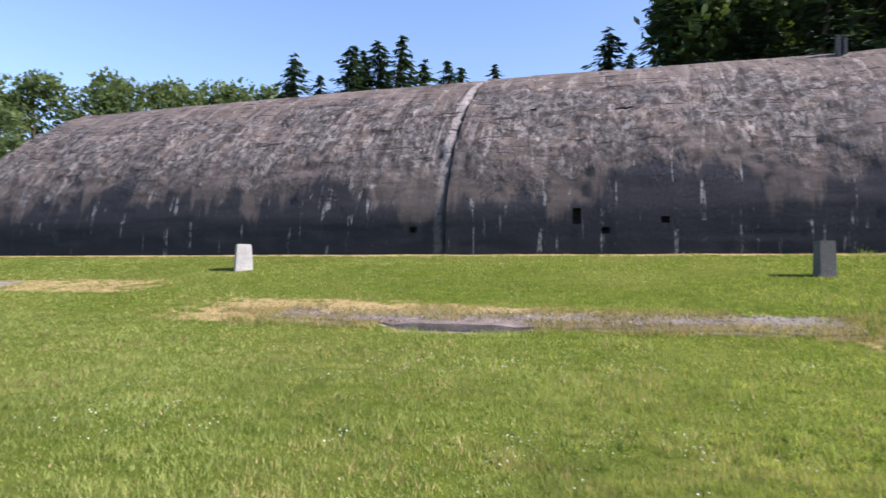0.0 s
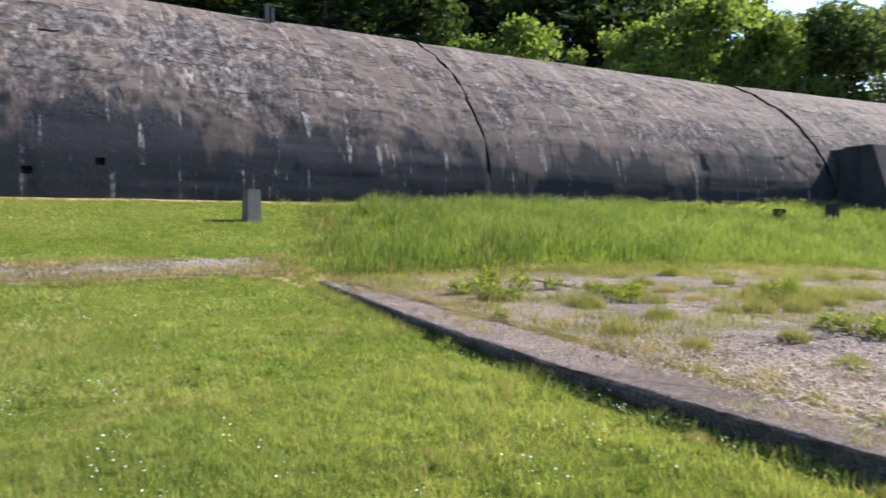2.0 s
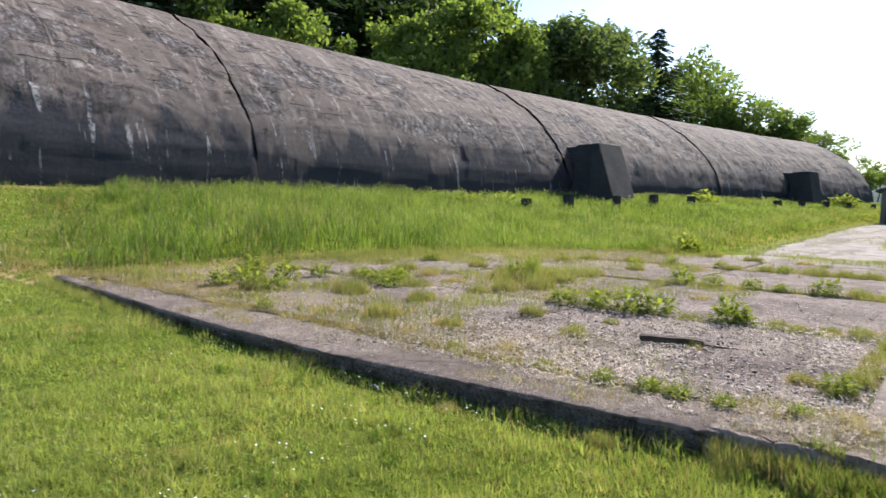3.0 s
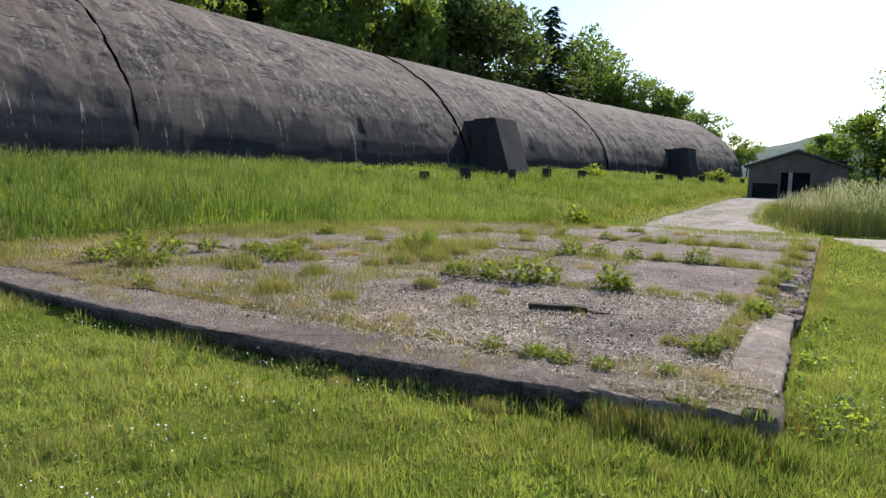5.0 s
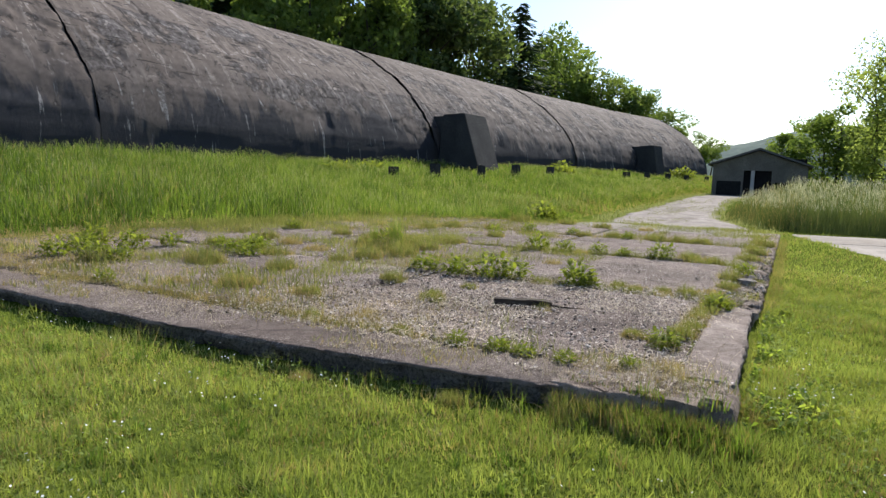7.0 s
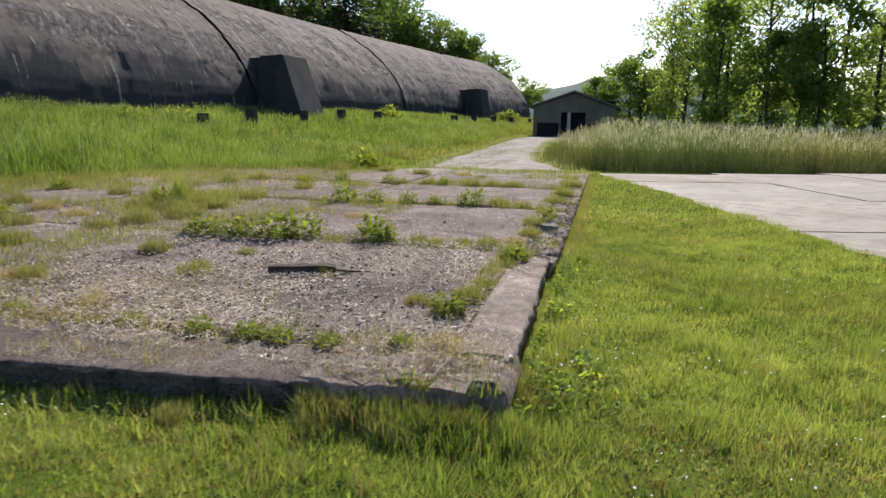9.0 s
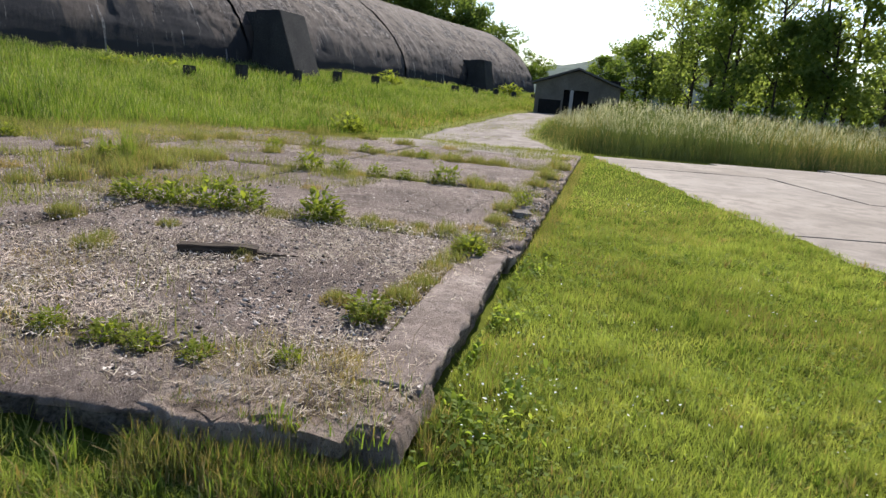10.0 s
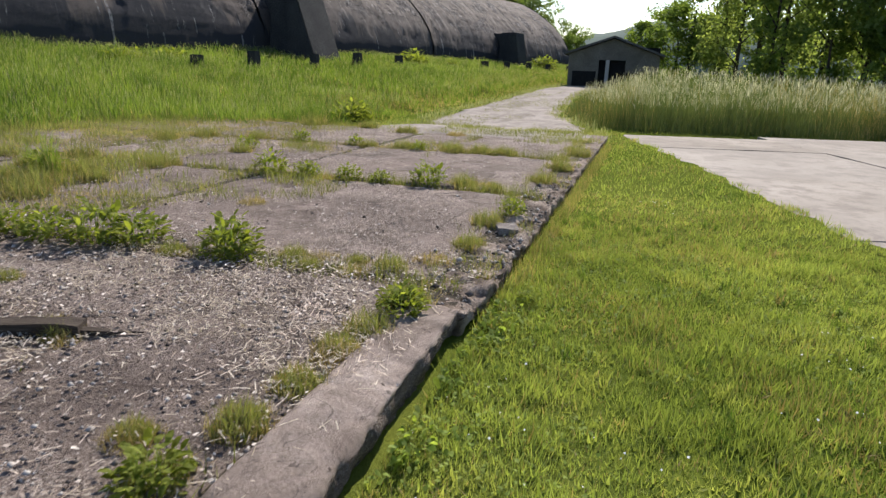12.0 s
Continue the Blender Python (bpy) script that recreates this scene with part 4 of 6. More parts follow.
# ---- the hut ----
def hut():
    thing = tagged(new("gabled_hut"), "low grey concrete hut with a shallow gable and dark doorway", "hut")
    x0, x1, yl, yr, yp = 58.0, 67.0, 5.57, -1.24, 2.2
    zb, ze, zp = 0.35, 3.0, 4.2
    wall = concrete("hut_plaster", (0.118, 0.108, 0.091), (0.205, 0.190, 0.163), 1.4)
    roof = concrete("hut_roofing", (0.09, 0.088, 0.085), (0.15, 0.145, 0.14), 1.0)
    dark = concrete("hut_dark_inside", (0.012, 0.012, 0.013), (0.025, 0.024, 0.023), 1.0)
    dy0, dy1, dz = 3.26, 1.23, 2.62
    t = 0.3
    for a, b, lo, hi in ((yl, dy0, zb, None), (dy1, yr, zb, None), (dy0, dy1, dz, None)):
        bm = bmesh.new()

        def top(y):
            return ze + (zp - ze) * (1 - abs(y - yp) / ((yl - yr) / 2 + 0.05))
        ys = sorted({a, b} | ({yp} if b < yp < a else set()), reverse=True)
        loop = [(a, lo), (b, lo)] + [(y, top(y)) for y in reversed(ys)]
        f = [bm.verts.new((x0, y, z)) for y, z in loop]
        g = [bm.verts.new((x0 + t, y, z)) for y, z in loop]
        bm.faces.new(f)
        bm.faces.new(g[::-1])
        for q in range(len(f)):
            bm.faces.new((f[q], g[q], g[(q + 1) % len(f)], f[(q + 1) % len(f)]))
        bmesh.ops.recalc_face_normals(bm, faces=bm.faces[:])
        part("front_wall", bm, wall, thing)
    part("side_wall", box_bm(x0 + t, x1, yl - 0.3, yl, zb, ze), wall, thing)
    part("side_wall", box_bm(x0 + t, x1, yr, yr + 0.3, zb, ze), wall, thing)
    part("back_wall", box_bm(x1, x1 + 0.3, yr, yl, zb, ze + 0.9), dark, thing)
    part("plinth_band", box_bm(x0 - 0.04, x0 - 0.004, dy0 + 0.15, yl - 0.35, zb, 1.75, 0.01), dark, thing, "dark boarded lower panel")
    part("plinth_band", box_bm(x0 - 0.04, x0 - 0.004, yr + 0.2, dy1 - 0.1, zb, 1.7, 0.01), dark, thing, "dark boarded lower panel")
    part("door_post", box_bm(x0 - 0.02, x0 + 0.2, 2.45, 2.72, zb, dz, 0.01), CONC_GREY, thing, "pale upright door post")
    part("door_leaf", box_bm(x0 + 0.45, x0 + 0.52, dy1, 2.42, zb, dz - 0.05, 0.01), dark, thing)
    part("door_leaf", box_bm(x0 + 0.45, x0 + 0.52, 2.75, dy0, zb, dz - 0.05, 0.01), dark, thing)
    for side, ye in ((1, yl + 0.35), (-1, yr - 0.35)):
        bm = bmesh.new()
        slope = (zp - ze) / ((yl - yr) / 2)
        zlow = zp + 0.06 - slope * abs(ye - yp)
        vs = [bm.verts.new(p) for p in ((x0 - 0.4, yp, zp + 0.06), (x0 - 0.4, ye, zlow), (x1 + 0.4, ye, zlow), (x1 + 0.4, yp, zp + 0.06))]
        ws = [bm.verts.new(v.co + Vector((0, 0, 0.16))) for v in vs]
        bm.faces.new(vs)
        bm.faces.new(ws[::-1])
        for q in range(4):
            bm.faces.new((vs[q], ws[q], ws[(q + 1) % 4], vs[(q + 1) % 4]))
        bmesh.ops.recalc_face_normals(bm, faces=bm.faces[:])
        part("roof", bm, roof, thing)
    return thing


hut()


# ---- plants ----
rng = np.random.default_rng(7)


def blades(name, x, y, z, h, w, mat, lean=0.35, segments=1, label="", category="grass", parent=None):
    """Many blades in one mesh. One segment: a bent triangle; two: a quad and a tip."""
    n = len(x)
    az, la = rng.uniform(0, 2 * np.pi, n), rng.uniform(0.05, 1, n) * lean
    face = rng.uniform(0, np.pi, n)
    wx, wy = np.cos(face) * w / 2, np.sin(face) * w / 2
    tx, ty = np.cos(az) * la * h, np.sin(az) * la * h
    zt = h * np.sqrt(np.clip(1 - la * la, 0.1, 1))
    if segments == 1:
        v = np.stack([np.stack([x - wx, y - wy, z], 1), np.stack([x + wx, y + wy, z], 1), np.stack([x + tx, y + ty, z + zt], 1)], 1)
        f = np.arange(3 * n).reshape(n, 3)
        ob = fast_mesh(name, v.reshape(-1, 3), f, mat, parent)
    else:
        mx, my, mz = x + tx * 0.3, y + ty * 0.3, z + zt * 0.6
        v = np.stack([np.stack([x - wx, y - wy, z], 1), np.stack([x + wx, y + wy, z], 1), np.stack([mx - wx * 0.8, my - wy * 0.8, mz], 1), np.stack([mx + wx * 0.8, my + wy * 0.8, mz], 1), np.stack([x + tx, y + ty, z + zt], 1)], 1)
        b = np.arange(n) * 5
        f = np.concatenate([np.stack([b, b + 1, b + 3], 1), np.stack([b, b + 3, b + 2], 1), np.stack([b + 2, b + 3, b + 4], 1)])
        ob = fast_mesh(name, v.reshape(-1, 3), f, mat, parent)
    if label:
        tagged(ob, label, category, kind="stuff")
    elif parent:
        ob["kind"] = "stuff"
    return ob


def kerb_edge(y):
    return SLAB_X0 - np.where(y < 0.85, 0.10 * smooth(0.2, 0.8, y), kerb_bow(SLAB_Y1 + 0.3 - np.asarray(y, float)))


def in_slab(x, y):
    return (x > kerb_edge(y)) & (x < 20.0) & (y > SLAB_Y0 - 0.02) & (y < SLAB_Y1)


def in_yard(x, y):
    u, v = (x - P0.x) * E1.x + (y - P0.y) * E1.y, (x - P0.x) * E2.x + (y - P0.y) * E2.y
    return (v > 0.10 + 0.25 * (vnoise(x * 2.2, y * 2.2, 14) - 0.5)) & (u < 0.9 + v * 0.27)


def in_road(x, y):
    lo = np.interp(x, [p[0] for p in RIGHT], [p[1] for p in RIGHT])
    hi = np.interp(x, [p[0] for p in LEFT], [p[1] for p in LEFT])
    return (x > 19.6) & (x < 58) & (y > lo) & (y < hi)


MEADOW_EDGE = [(2.0, 13.6), (3.6, 13.0), (4.6, 12.5), (6.3, 11.8), (8.8, 12.3), (11.5, 11.9), (13.8, 11.1), (17.2, 9.7), (19.4, 7.6), (20.8, 6.2), (22.5, 5.7), (25, 6.2), (28.5, 6.5), (37, 6.2), (58, 6.2), (120, 6.2)]


MEADOW_WEST = 2.0


def meadow_depth(x, y):
    """How far inside the unmown meadow a place is, in metres."""
    edge = np.interp(x, [p[0] for p in MEADOW_EDGE], [p[1] for p in MEADOW_EDGE])
    side = (x - MEADOW_WEST - 0.42 * (y - 12)) * 0.33
    return np.minimum(y - edge, side)


def scatter(x0, x1, y0, y1, density):
    n = int((x1 - x0) * (y1 - y0) * density)
    return rng.uniform(x0, x1, n), rng.uniform(y0, y1, n)


def lawn_mask(x, y):
    m = ~in_slab(x, y) & ~in_yard(x, y) & ~in_road(x, y) & (meadow_depth(x, y) < 1.8) & (y < bunker_line(x) - 0.1)
    m &= rng.uniform(0, 1, len(x)) > 0.85 * np.clip(gravel_at(x, y) + 1.2 * (fbm(x * 1.4, y * 1.4, 95, 3) - 0.5), 0, 1) * (gravel_at(x, y) > 0)
    m &= ~((np.abs(x - kerb_edge(y) + 0.14) < 0.18) & (y > 1.0) & (y < 12) & (rng.uniform(0, 1, len(x)) < 0.65))
    m &= (x > -1.0) | (y > 0.9 + 0.6 * (-x)) | (y > 6)
    m &= np.arctan2(y + 2.5, x + 1.0) > radians(-34)
    return m


tiers = [(-1.0, 6.5, -3.5, 5.5, 3300, 0.0052, 1.0), (4.7, 11.5, -3.6, 0.0, 2900, 0.0057, 1.0), (-8, 14, -6, 9.5, 1050, 0.0078, 1.0), (-22, 25, -7, 14, 270, 0.017, 1.05), (-42, 24, 9, 24.8, 120, 0.026, 1.1)]
for x0, x1, y0, y1, dens, wid, hs in tiers:
    x, y = scatter(x0, x1, y0, y1, dens)
    m = lawn_mask(x, y)
    x, y = x[m], y[m]
    patch = fbm(x * 0.9, y * 0.9, 12, 3)
    knot = vnoise(x * 7.5, y * 7.5, 16) * vnoise(x * 3.1 + 5, y * 3.1, 18)
    h = (0.020 + 0.040 * vnoise(x * 4.5, y * 4.5, 15) ** 2 + 0.150 * knot ** 1.6 + 0.060 * patch ** 1.5 * rng.uniform(0.5, 1.3, len(x))) * hs
    near_kerb = smooth(0.5, 0.0, np.abs(x - (kerb_edge(y) - 0.12))) * (y > SLAB_Y0 - 0.4) * (y < 12) + 0.6 * smooth(0.30, 0.0, np.abs(y - (SLAB_Y0 - 0.10))) * (x > SLAB_X0 - 0.4) * (x < 20)
    h = h * (1 + np.clip(near_kerb, 0, 1) ** 2 * rng.uniform(0, 0.9, len(x))) + 0.10 * smooth(0.35, 0.05, np.abs(y - 13.35 - 0.25 * (fbm(x * 0.9, y * 0, 91, 2) - 0.5))) * (x > -9) * (x < 4.2) * rng.uniform(0, 1, len(x)) * ((x < -5.2) | (x > -1.8))
    z = ground_z(x, y) - 0.025
    dry = np.clip(dry_at(x, y) * 1.0, 0, 1)
    straw = rng.uniform(0, 1, len(x)) < 0.07 + 0.20 * smooth(0.50, 0.62, fbm(x * 0.9, y * 0.9, 77, 3)) + 0.75 * dry
    blades("lawn_grass", x[~straw], y[~straw], z[~straw], h[~straw], wid * rng.uniform(0.6, 1.3, (~straw).sum()), GRASS, 0.96, 1, "short mown green lawn grass", "grass")
    if straw.sum():
        blades("dry_lawn_grass", x[straw], y[straw], z[straw], h[straw] * 0.9, wid * rng.uniform(0.6, 1.2, straw.sum()), STRAW, 0.9, 1, "dry yellow blades among the lawn", "grass")

# coarser tufts that the mower has left standing in the near lawn
cx, cy = scatter(-1.0, 12.5, -4.5, 8.0, 20)
m = lawn_mask(cx, cy) & (fbm(cx * 1.1, cy * 1.1, 19, 3) + 0.25 * (rng.uniform(0, 1, len(cx)) - 0.5) > 0.46)
cx, cy = np.repeat(cx[m], 20), np.repeat(cy[m], 20)
x, y = cx + rng.normal(0, 0.028, len(cx)), cy + rng.normal(0, 0.028, len(cx))
tall = vnoise(cx * 57.0, cy * 57.0, 20)
h = (0.055 + 0.075 * tall) * rng.uniform(0.5, 1.15, len(x))
kindof = vnoise(cx * 91.0, cy * 91.0, 22)
for sel, mat, nm, lb in ((kindof < 0.50, GRASS, "lawn_tufts", "coarse bright tufts in the mown lawn"), ((kindof >= 0.50) & (kindof < 0.85), MEADOW_DARK, "dark_lawn_tufts", "coarse dark green tufts in the mown lawn"), (kindof >= 0.85, STRAW, "dry_lawn_tufts", "small dry tufts in the mown lawn")):
    blades(nm, x[sel], y[sel], ground_z(x[sel], y[sel]) - 0.02, h[sel], 0.0068 * rng.uniform(0.6, 1.3, sel.sum()), mat, 0.9, 2, lb, "grass")

# a thinner spread of grass behind the walk
x, y = scatter(-16, 14, -16, 5, 110)
m = ~in_slab(x, y) & ~in_yard(x, y) & (((x < -1.0) & (y < 0.9 - 0.6 * x)) | (np.arctan2(y + 2.5, x + 1.0) < radians(-34)))
x, y = x[m], y[m]
blades("lawn_grass", x, y, ground_z(x, y) - 0.025, rng.uniform(0.04, 0.10, len(x)), 0.022 * rng.uniform(0.6, 1.3, len(x)), GRASS, 0.96, 1, "short mown green lawn grass", "grass")

# fuller clover leaves low in the near lawn
x, y = scatter(-1, 11, -5, 7, 240)
m = lawn_mask(x, y) & (fbm(x * 1.3, y * 1.3, 44, 3) > 0.5)
x, y = x[m], y[m]
n = len(x)
r, t0 = rng.uniform(0.006, 0.014, n), rng.uniform(0, 6.28, n)
z = ground_z(x, y) + rng.uniform(0.015, 0.05, n)
ang = t0[:, None] + np.arange(5)[None, :] * (2 * np.pi / 5)
v = np.stack([x[:, None] + r[:, None] * np.cos(ang), y[:, None] + r[:, None] * np.sin(ang), z[:, None] + rng.uniform(-0.008, 0.008, (n, 5))], -1)
tagged(fast_mesh("clover", v.reshape(-1, 3), np.arange(5 * n).reshape(n, 5), HERB), "small round clover leaves in the lawn", "clover", kind="stuff")

# broad-leaved herbs along the foot of the side kerb
x = np.concatenate([rng.normal(5.5, 0.30, 1100), rng.uniform(5.0, 8.8, 1100)])
y = SLAB_Y0 - 0.05 - np.abs(rng.normal(0, 0.13, 2200)) * np.where(np.arange(2200) < 1100, 1.6, 1.0)
keep = fbm(x * 2.2, y * 3, 45, 2) > 0.44
x, y = x[keep], y[keep]
v, f = [], []
az, ln = rng.uniform(0, 6.28, len(x)), rng.uniform(0.02, 0.05, len(x))
z = ground_z(x, y) + rng.uniform(0.02, 0.085, len(x))
ca, sa = np.cos(az), np.sin(az)
tip, tip2 = rng.normal(0.1, 0.6, len(x)), rng.normal(0, 0.5, len(x))
v = np.stack([np.stack([x + ln * (q * ca - w * sa), y + ln * (q * sa + w * ca), z + ln * (e + q * tip + w * tip2)], 1) for q, w, e in ((-0.5, 0.0, -0.15), (-0.1, 0.30, 0.10), (0.3, 0.22, 0.12), (0.6, 0.0, 0.02), (0.3, -0.22, 0.12), (-0.1, -0.30, 0.10))], 1)
tagged(fast_mesh("kerb_herbs", v.reshape(-1, 3), np.arange(6 * len(x)).reshape(-1, 6), HERB), "bright broad-leaved herbs along the kerb's foot", "weeds", kind="stuff")

# white flowers in loose patches
n_petal = Nodes("white_petals", 0.6)
PETAL = n_petal.colour(n_petal.ramp(island(n_petal), [(0.0, (0.70, 0.70, 0.66)), (1.0, (0.85, 0.85, 0.82))]))
x, y = scatter(-6, 9, -4, 11, 30)
m = lawn_mask(x, y) & (fbm(x * 0.7, y * 0.7, 21, 3) > 0.51)
cx = np.concatenate([x[m], rng.normal(5.6, 0.3, 60), rng.normal(13.2, 0.35, 30)])
cy = np.concatenate([y[m], rng.normal(-0.50, 0.16, 60), rng.normal(-1.35, 0.15, 30)])
n = len(cx)
r = rng.uniform(0.003, 0.0075, n)
z = ground_z(cx, cy) + rng.uniform(0.05, 0.10, n)
ang = np.arange(6)[None, :] * (2 * np.pi / 6)
v = np.stack([cx[:, None] + r[:, None] * np.cos(ang), cy[:, None] + r[:, None] * np.sin(ang), z[:, None] + r[:, None] * 0.5 * np.cos(ang + cx[:, None] * 9)], -1)
tagged(fast_mesh("lawn_flowers", v.reshape(-1, 3), np.arange(6 * n).reshape(n, 6), PETAL), "tiny white flowers scattered in the lawn", "flowers", kind="stuff")

# unmown meadow before the shelter
for x0, x1, y0, y1, dens, wid in ((2.0, 30, 7, 25.2, 300, 0.0165), (28, 62, 5.5, 24.5, 140, 0.030), (60, 112, 5.5, 22, 60, 0.06)):
    x, y = scatter(x0, x1, y0, y1, dens)
    dep = meadow_depth(x, y)
    m = (dep > 0) & (rng.uniform(0, 1, len(x)) < 0.15 + 0.85 * smooth(0.0, 1.8, dep) + 0.5 * (x > 7.5)) & (y < bunker_line(x) - 0.15) & ~in_road(x, y) & (x < 110)
    x, y, dep = x[m], y[m], dep[m]
    lush, clump = fbm(x * 0.45, y * 0.45, 33, 3), vnoise(x * 1.6, y * 1.6, 35)
    hump = vnoise(x * 3.1, y * 3.1, 38)
    h = (0.12 + 0.60 * smooth(0.0, 3.0, dep + 2.2 * (clump - 0.5)) * (0.05 + lush * 0.85 + 0.55 * clump + 0.30 * hump)) * rng.uniform(0.35, 1.2, len(x)) * np.interp(x, [5, 22, 30, 110], [1.0, 0.9, 0.75, 0.6])
    z = ground_z(x, y) - 0.03
    pick = rng.uniform(0, 1, len(x))
    straw = pick < 0.07 + 0.30 * smooth(1.8, 0.2, dep) + 0.30 * smooth(18, 30, x) * smooth(7, 3, dep) + 0.15 * smooth(0.5, 0.65, fbm(x * 0.3, y * 0.3, 36, 3))
    dark = ~straw & (clump + 0.4 * (rng.uniform(0, 1, len(x)) - 0.5) > 0.56 - 0.10 * smooth(2.5, 0.5, dep) * (x < 16))
    fresh = ~straw & ~dark
    for sel, mat, nm, lb, f in ((fresh, MEADOW, "meadow_grass", "tall green unmown meadow grass", 1.0), (dark, MEADOW_DARK, "lush_meadow_grass", "darker lush clumps in the unmown meadow", 1.05), (straw, STRAW, "dry_meadow_grass", "pale dry stems in the meadow", 0.85)):
        blades(nm, x[sel], y[sel], z[sel], h[sel] * f, wid * rng.uniform(0.5, 1.5, sel.sum()) * (0.7 if mat is STRAW else 1.0), mat, 0.85, 2, lb, "grass")
    tops = (h > 0.34) & (rng.uniform(0, 1, len(x)) < 0.22)
    blades("meadow_seed_heads", x[tops] + rng.normal(0, 0.04, tops.sum()), y[tops] + rng.normal(0, 0.04, tops.sum()), z[tops] + h[tops] * 0.85, rng.uniform(0.10, 0.20, tops.sum()), np.full(tops.sum(), wid * 0.5), WISP, 0.6, 2, "fine seed heads over the meadow", "grass")

# tall seeding grass beyond the yard
FRONT = [(27.3, 2.0), (26.2, 1.0), (24.6, -0.6), (25.3, -2.2), (26.4, -5.4), (29.0, -12.0), (34.0, -24.0), (40.0, -40.0)]


def seed_depth(x, y):
    fx = np.interp(-y, [-p[1] for p in FRONT], [p[0] for p in FRONT])
    return np.minimum(x - fx, np.interp(x, [p[0] for p in RIGHT], [p[1] for p in RIGHT]) - 0.2 - y)


for x0, x1, y0, y1, lo, hi, dens, wid in ((24, 34, -16, 2.2, 0.0, 3.0, 480, 0.0085), (24, 56, -40, 2.4, 1.5, 40.0, 42, 0.022)):
    x, y = scatter(x0, x1, y0, y1, dens)
    dep = seed_depth(x, y)
    m = (dep > lo) & (dep < hi) & (x < 57)
    x, y, dep = x[m], y[m], dep[m]
    h = (0.40 + 1.05 * smooth(0.0, 1.1, dep) * np.where(y < -6.5, 0.85, 1.0) * (0.45 + 0.6 * fbm(x * 0.5, y * 0.5, 52, 3) + 0.45 * vnoise(x * 2.6, y * 2.6, 53))) * rng.uniform(0.35, 1.15, len(x)) * np.where(y > -0.2, 0.75, 1.0)
    z = ground_z(x, y) - 0.03
    blades("tall_grass", x, y, z, h, wid * rng.uniform(0.6, 1.3, len(x)), REED, 0.80, 2, "tall wild grass at the edge of the yard", "grass")
    pale = rng.uniform(0, 1, len(x)) < 0.03 + 0.24 * smooth(-5.0, -8.0, y) + 0.15 * smooth(-1.2, 0.2, y)
    blades("dry_tall_grass", x[pale] + 0.03, y[pale], z[pale], h[pale] * 1.02, wid * rng.uniform(0.5, 1.1, pale.sum()), STRAW, 0.42, 2, "pale ripening stems among the tall grass", "grass")
    tops = (h > 0.80) & (rng.uniform(0, 1, len(x)) < 0.30) & (dep > 0.2)
    blades("seed_heads", x[tops] + rng.normal(0, 0.05, tops.sum()), y[tops] + rng.normal(0, 0.05, tops.sum()), z[tops] + h[tops] * 0.86, rng.uniform(0.10, 0.34, tops.sum()), wid * 1.25, SEED, 0.9, 2, "silvery seed heads above the tall grass", "grass")


# grass that has crept over the slab: along joints, inside the kerbs and over the far corner
def creep(x, y):
    g = np.zeros_like(x)
    rag = fbm(x * 2.0, y * 2.0, 66, 3)
    for jx, y_to in ((8.68, 4.6), (12.45, 4.4), (16.1, 9.5), (19.7, 8.0)):
        g = np.maximum(g, smooth(0.24, 0.04, np.abs(x - jx - 0.10 * (rag - 0.5))) * smooth(0.24, 0.42, rag) * (y < y_to + 1.0))
    g = np.maximum(g, 0.7 * smooth(0.15, 0.02, np.abs(y - 0.40)) * smooth(0.40, 0.55, rag))
    g = np.maximum(g, smooth(0.14, 0.02, np.abs(x - 5.25)) * smooth(0.34, 0.5, rag))
    back = smooth(3.8, 6.2, y - 0.15 * (x - 5) + 2.5 * (rag - 0.5)) * smooth(9.5, 7.0, x + 3 * (rag - 0.5))
    g = np.maximum(g, 0.75 * back * smooth(0.46, 0.56, fbm(x * 0.9, y * 0.9, 68, 3)))
    g = np.maximum(g, 0.85 * smooth(6.9, 5.5, x + 2 * (rag - 0.5)) * smooth(1.4, 3.5, y + 2 * (rag - 0.5)))
    g = np.maximum(g, 0.8 * smooth(9.5, 11.5, y + 1.5 * (rag - 0.5)))
    g = np.maximum(g, 0.7 * smooth(14, 17, x + (y - 5) * 0.6) * smooth(5, 7.5, y) * smooth(0.36, 0.5, rag))
    g = np.maximum(g, 0.8 * smooth(0.6, 0.72, fbm(x * 0.6, y * 0.6, 69, 3)) * (y > 2.5))
    return g


x, y = scatter(SLAB_X0 + 0.25, 20.2, 0.05, 12.6, 1500)
g = creep(x, y)
m = (rng.uniform(0, 1, len(x)) < g) & (x > SLAB_X0 + 0.42)
x, y = x[m], y[m]
h = rng.uniform(0.03, 0.15, len(x)) * (0.6 + fbm(x * 1.5, y * 1.5, 70, 2)) * (1 + 0.5 * smooth(9, 12, x))
straw = rng.uniform(0, 1, len(x)) < 0.30 + 0.5 * smooth(0.40, 0.55, fbm(x * 0.8, y * 0.8, 88, 3)) * smooth(1.5, 4, y) + 0.55 * smooth(7.2, 5.9, x) * smooth(1.5, 3, y)
blades("joint_grass", x[~straw], y[~straw], np.full((~straw).sum(), SLAB_Z - 0.03), h[~straw], 0.008 * rng.uniform(0.6, 1.4, (~straw).sum()), TUFT, 0.7, 1, "grass creeping along joints of the old slab", "grass")
blades("dry_joint_grass", x[straw], y[straw], np.full(straw.sum(), SLAB_Z - 0.02), h[straw] * 0.42, 0.006 * rng.uniform(0.6, 1.4, straw.sum()), STRAW, 0.985, 1, "dry bleached grass on the old slab", "grass")

# rank grass over the back of the slab
x, y = scatter(5.3, 16, 3.6, 12.4, 420)
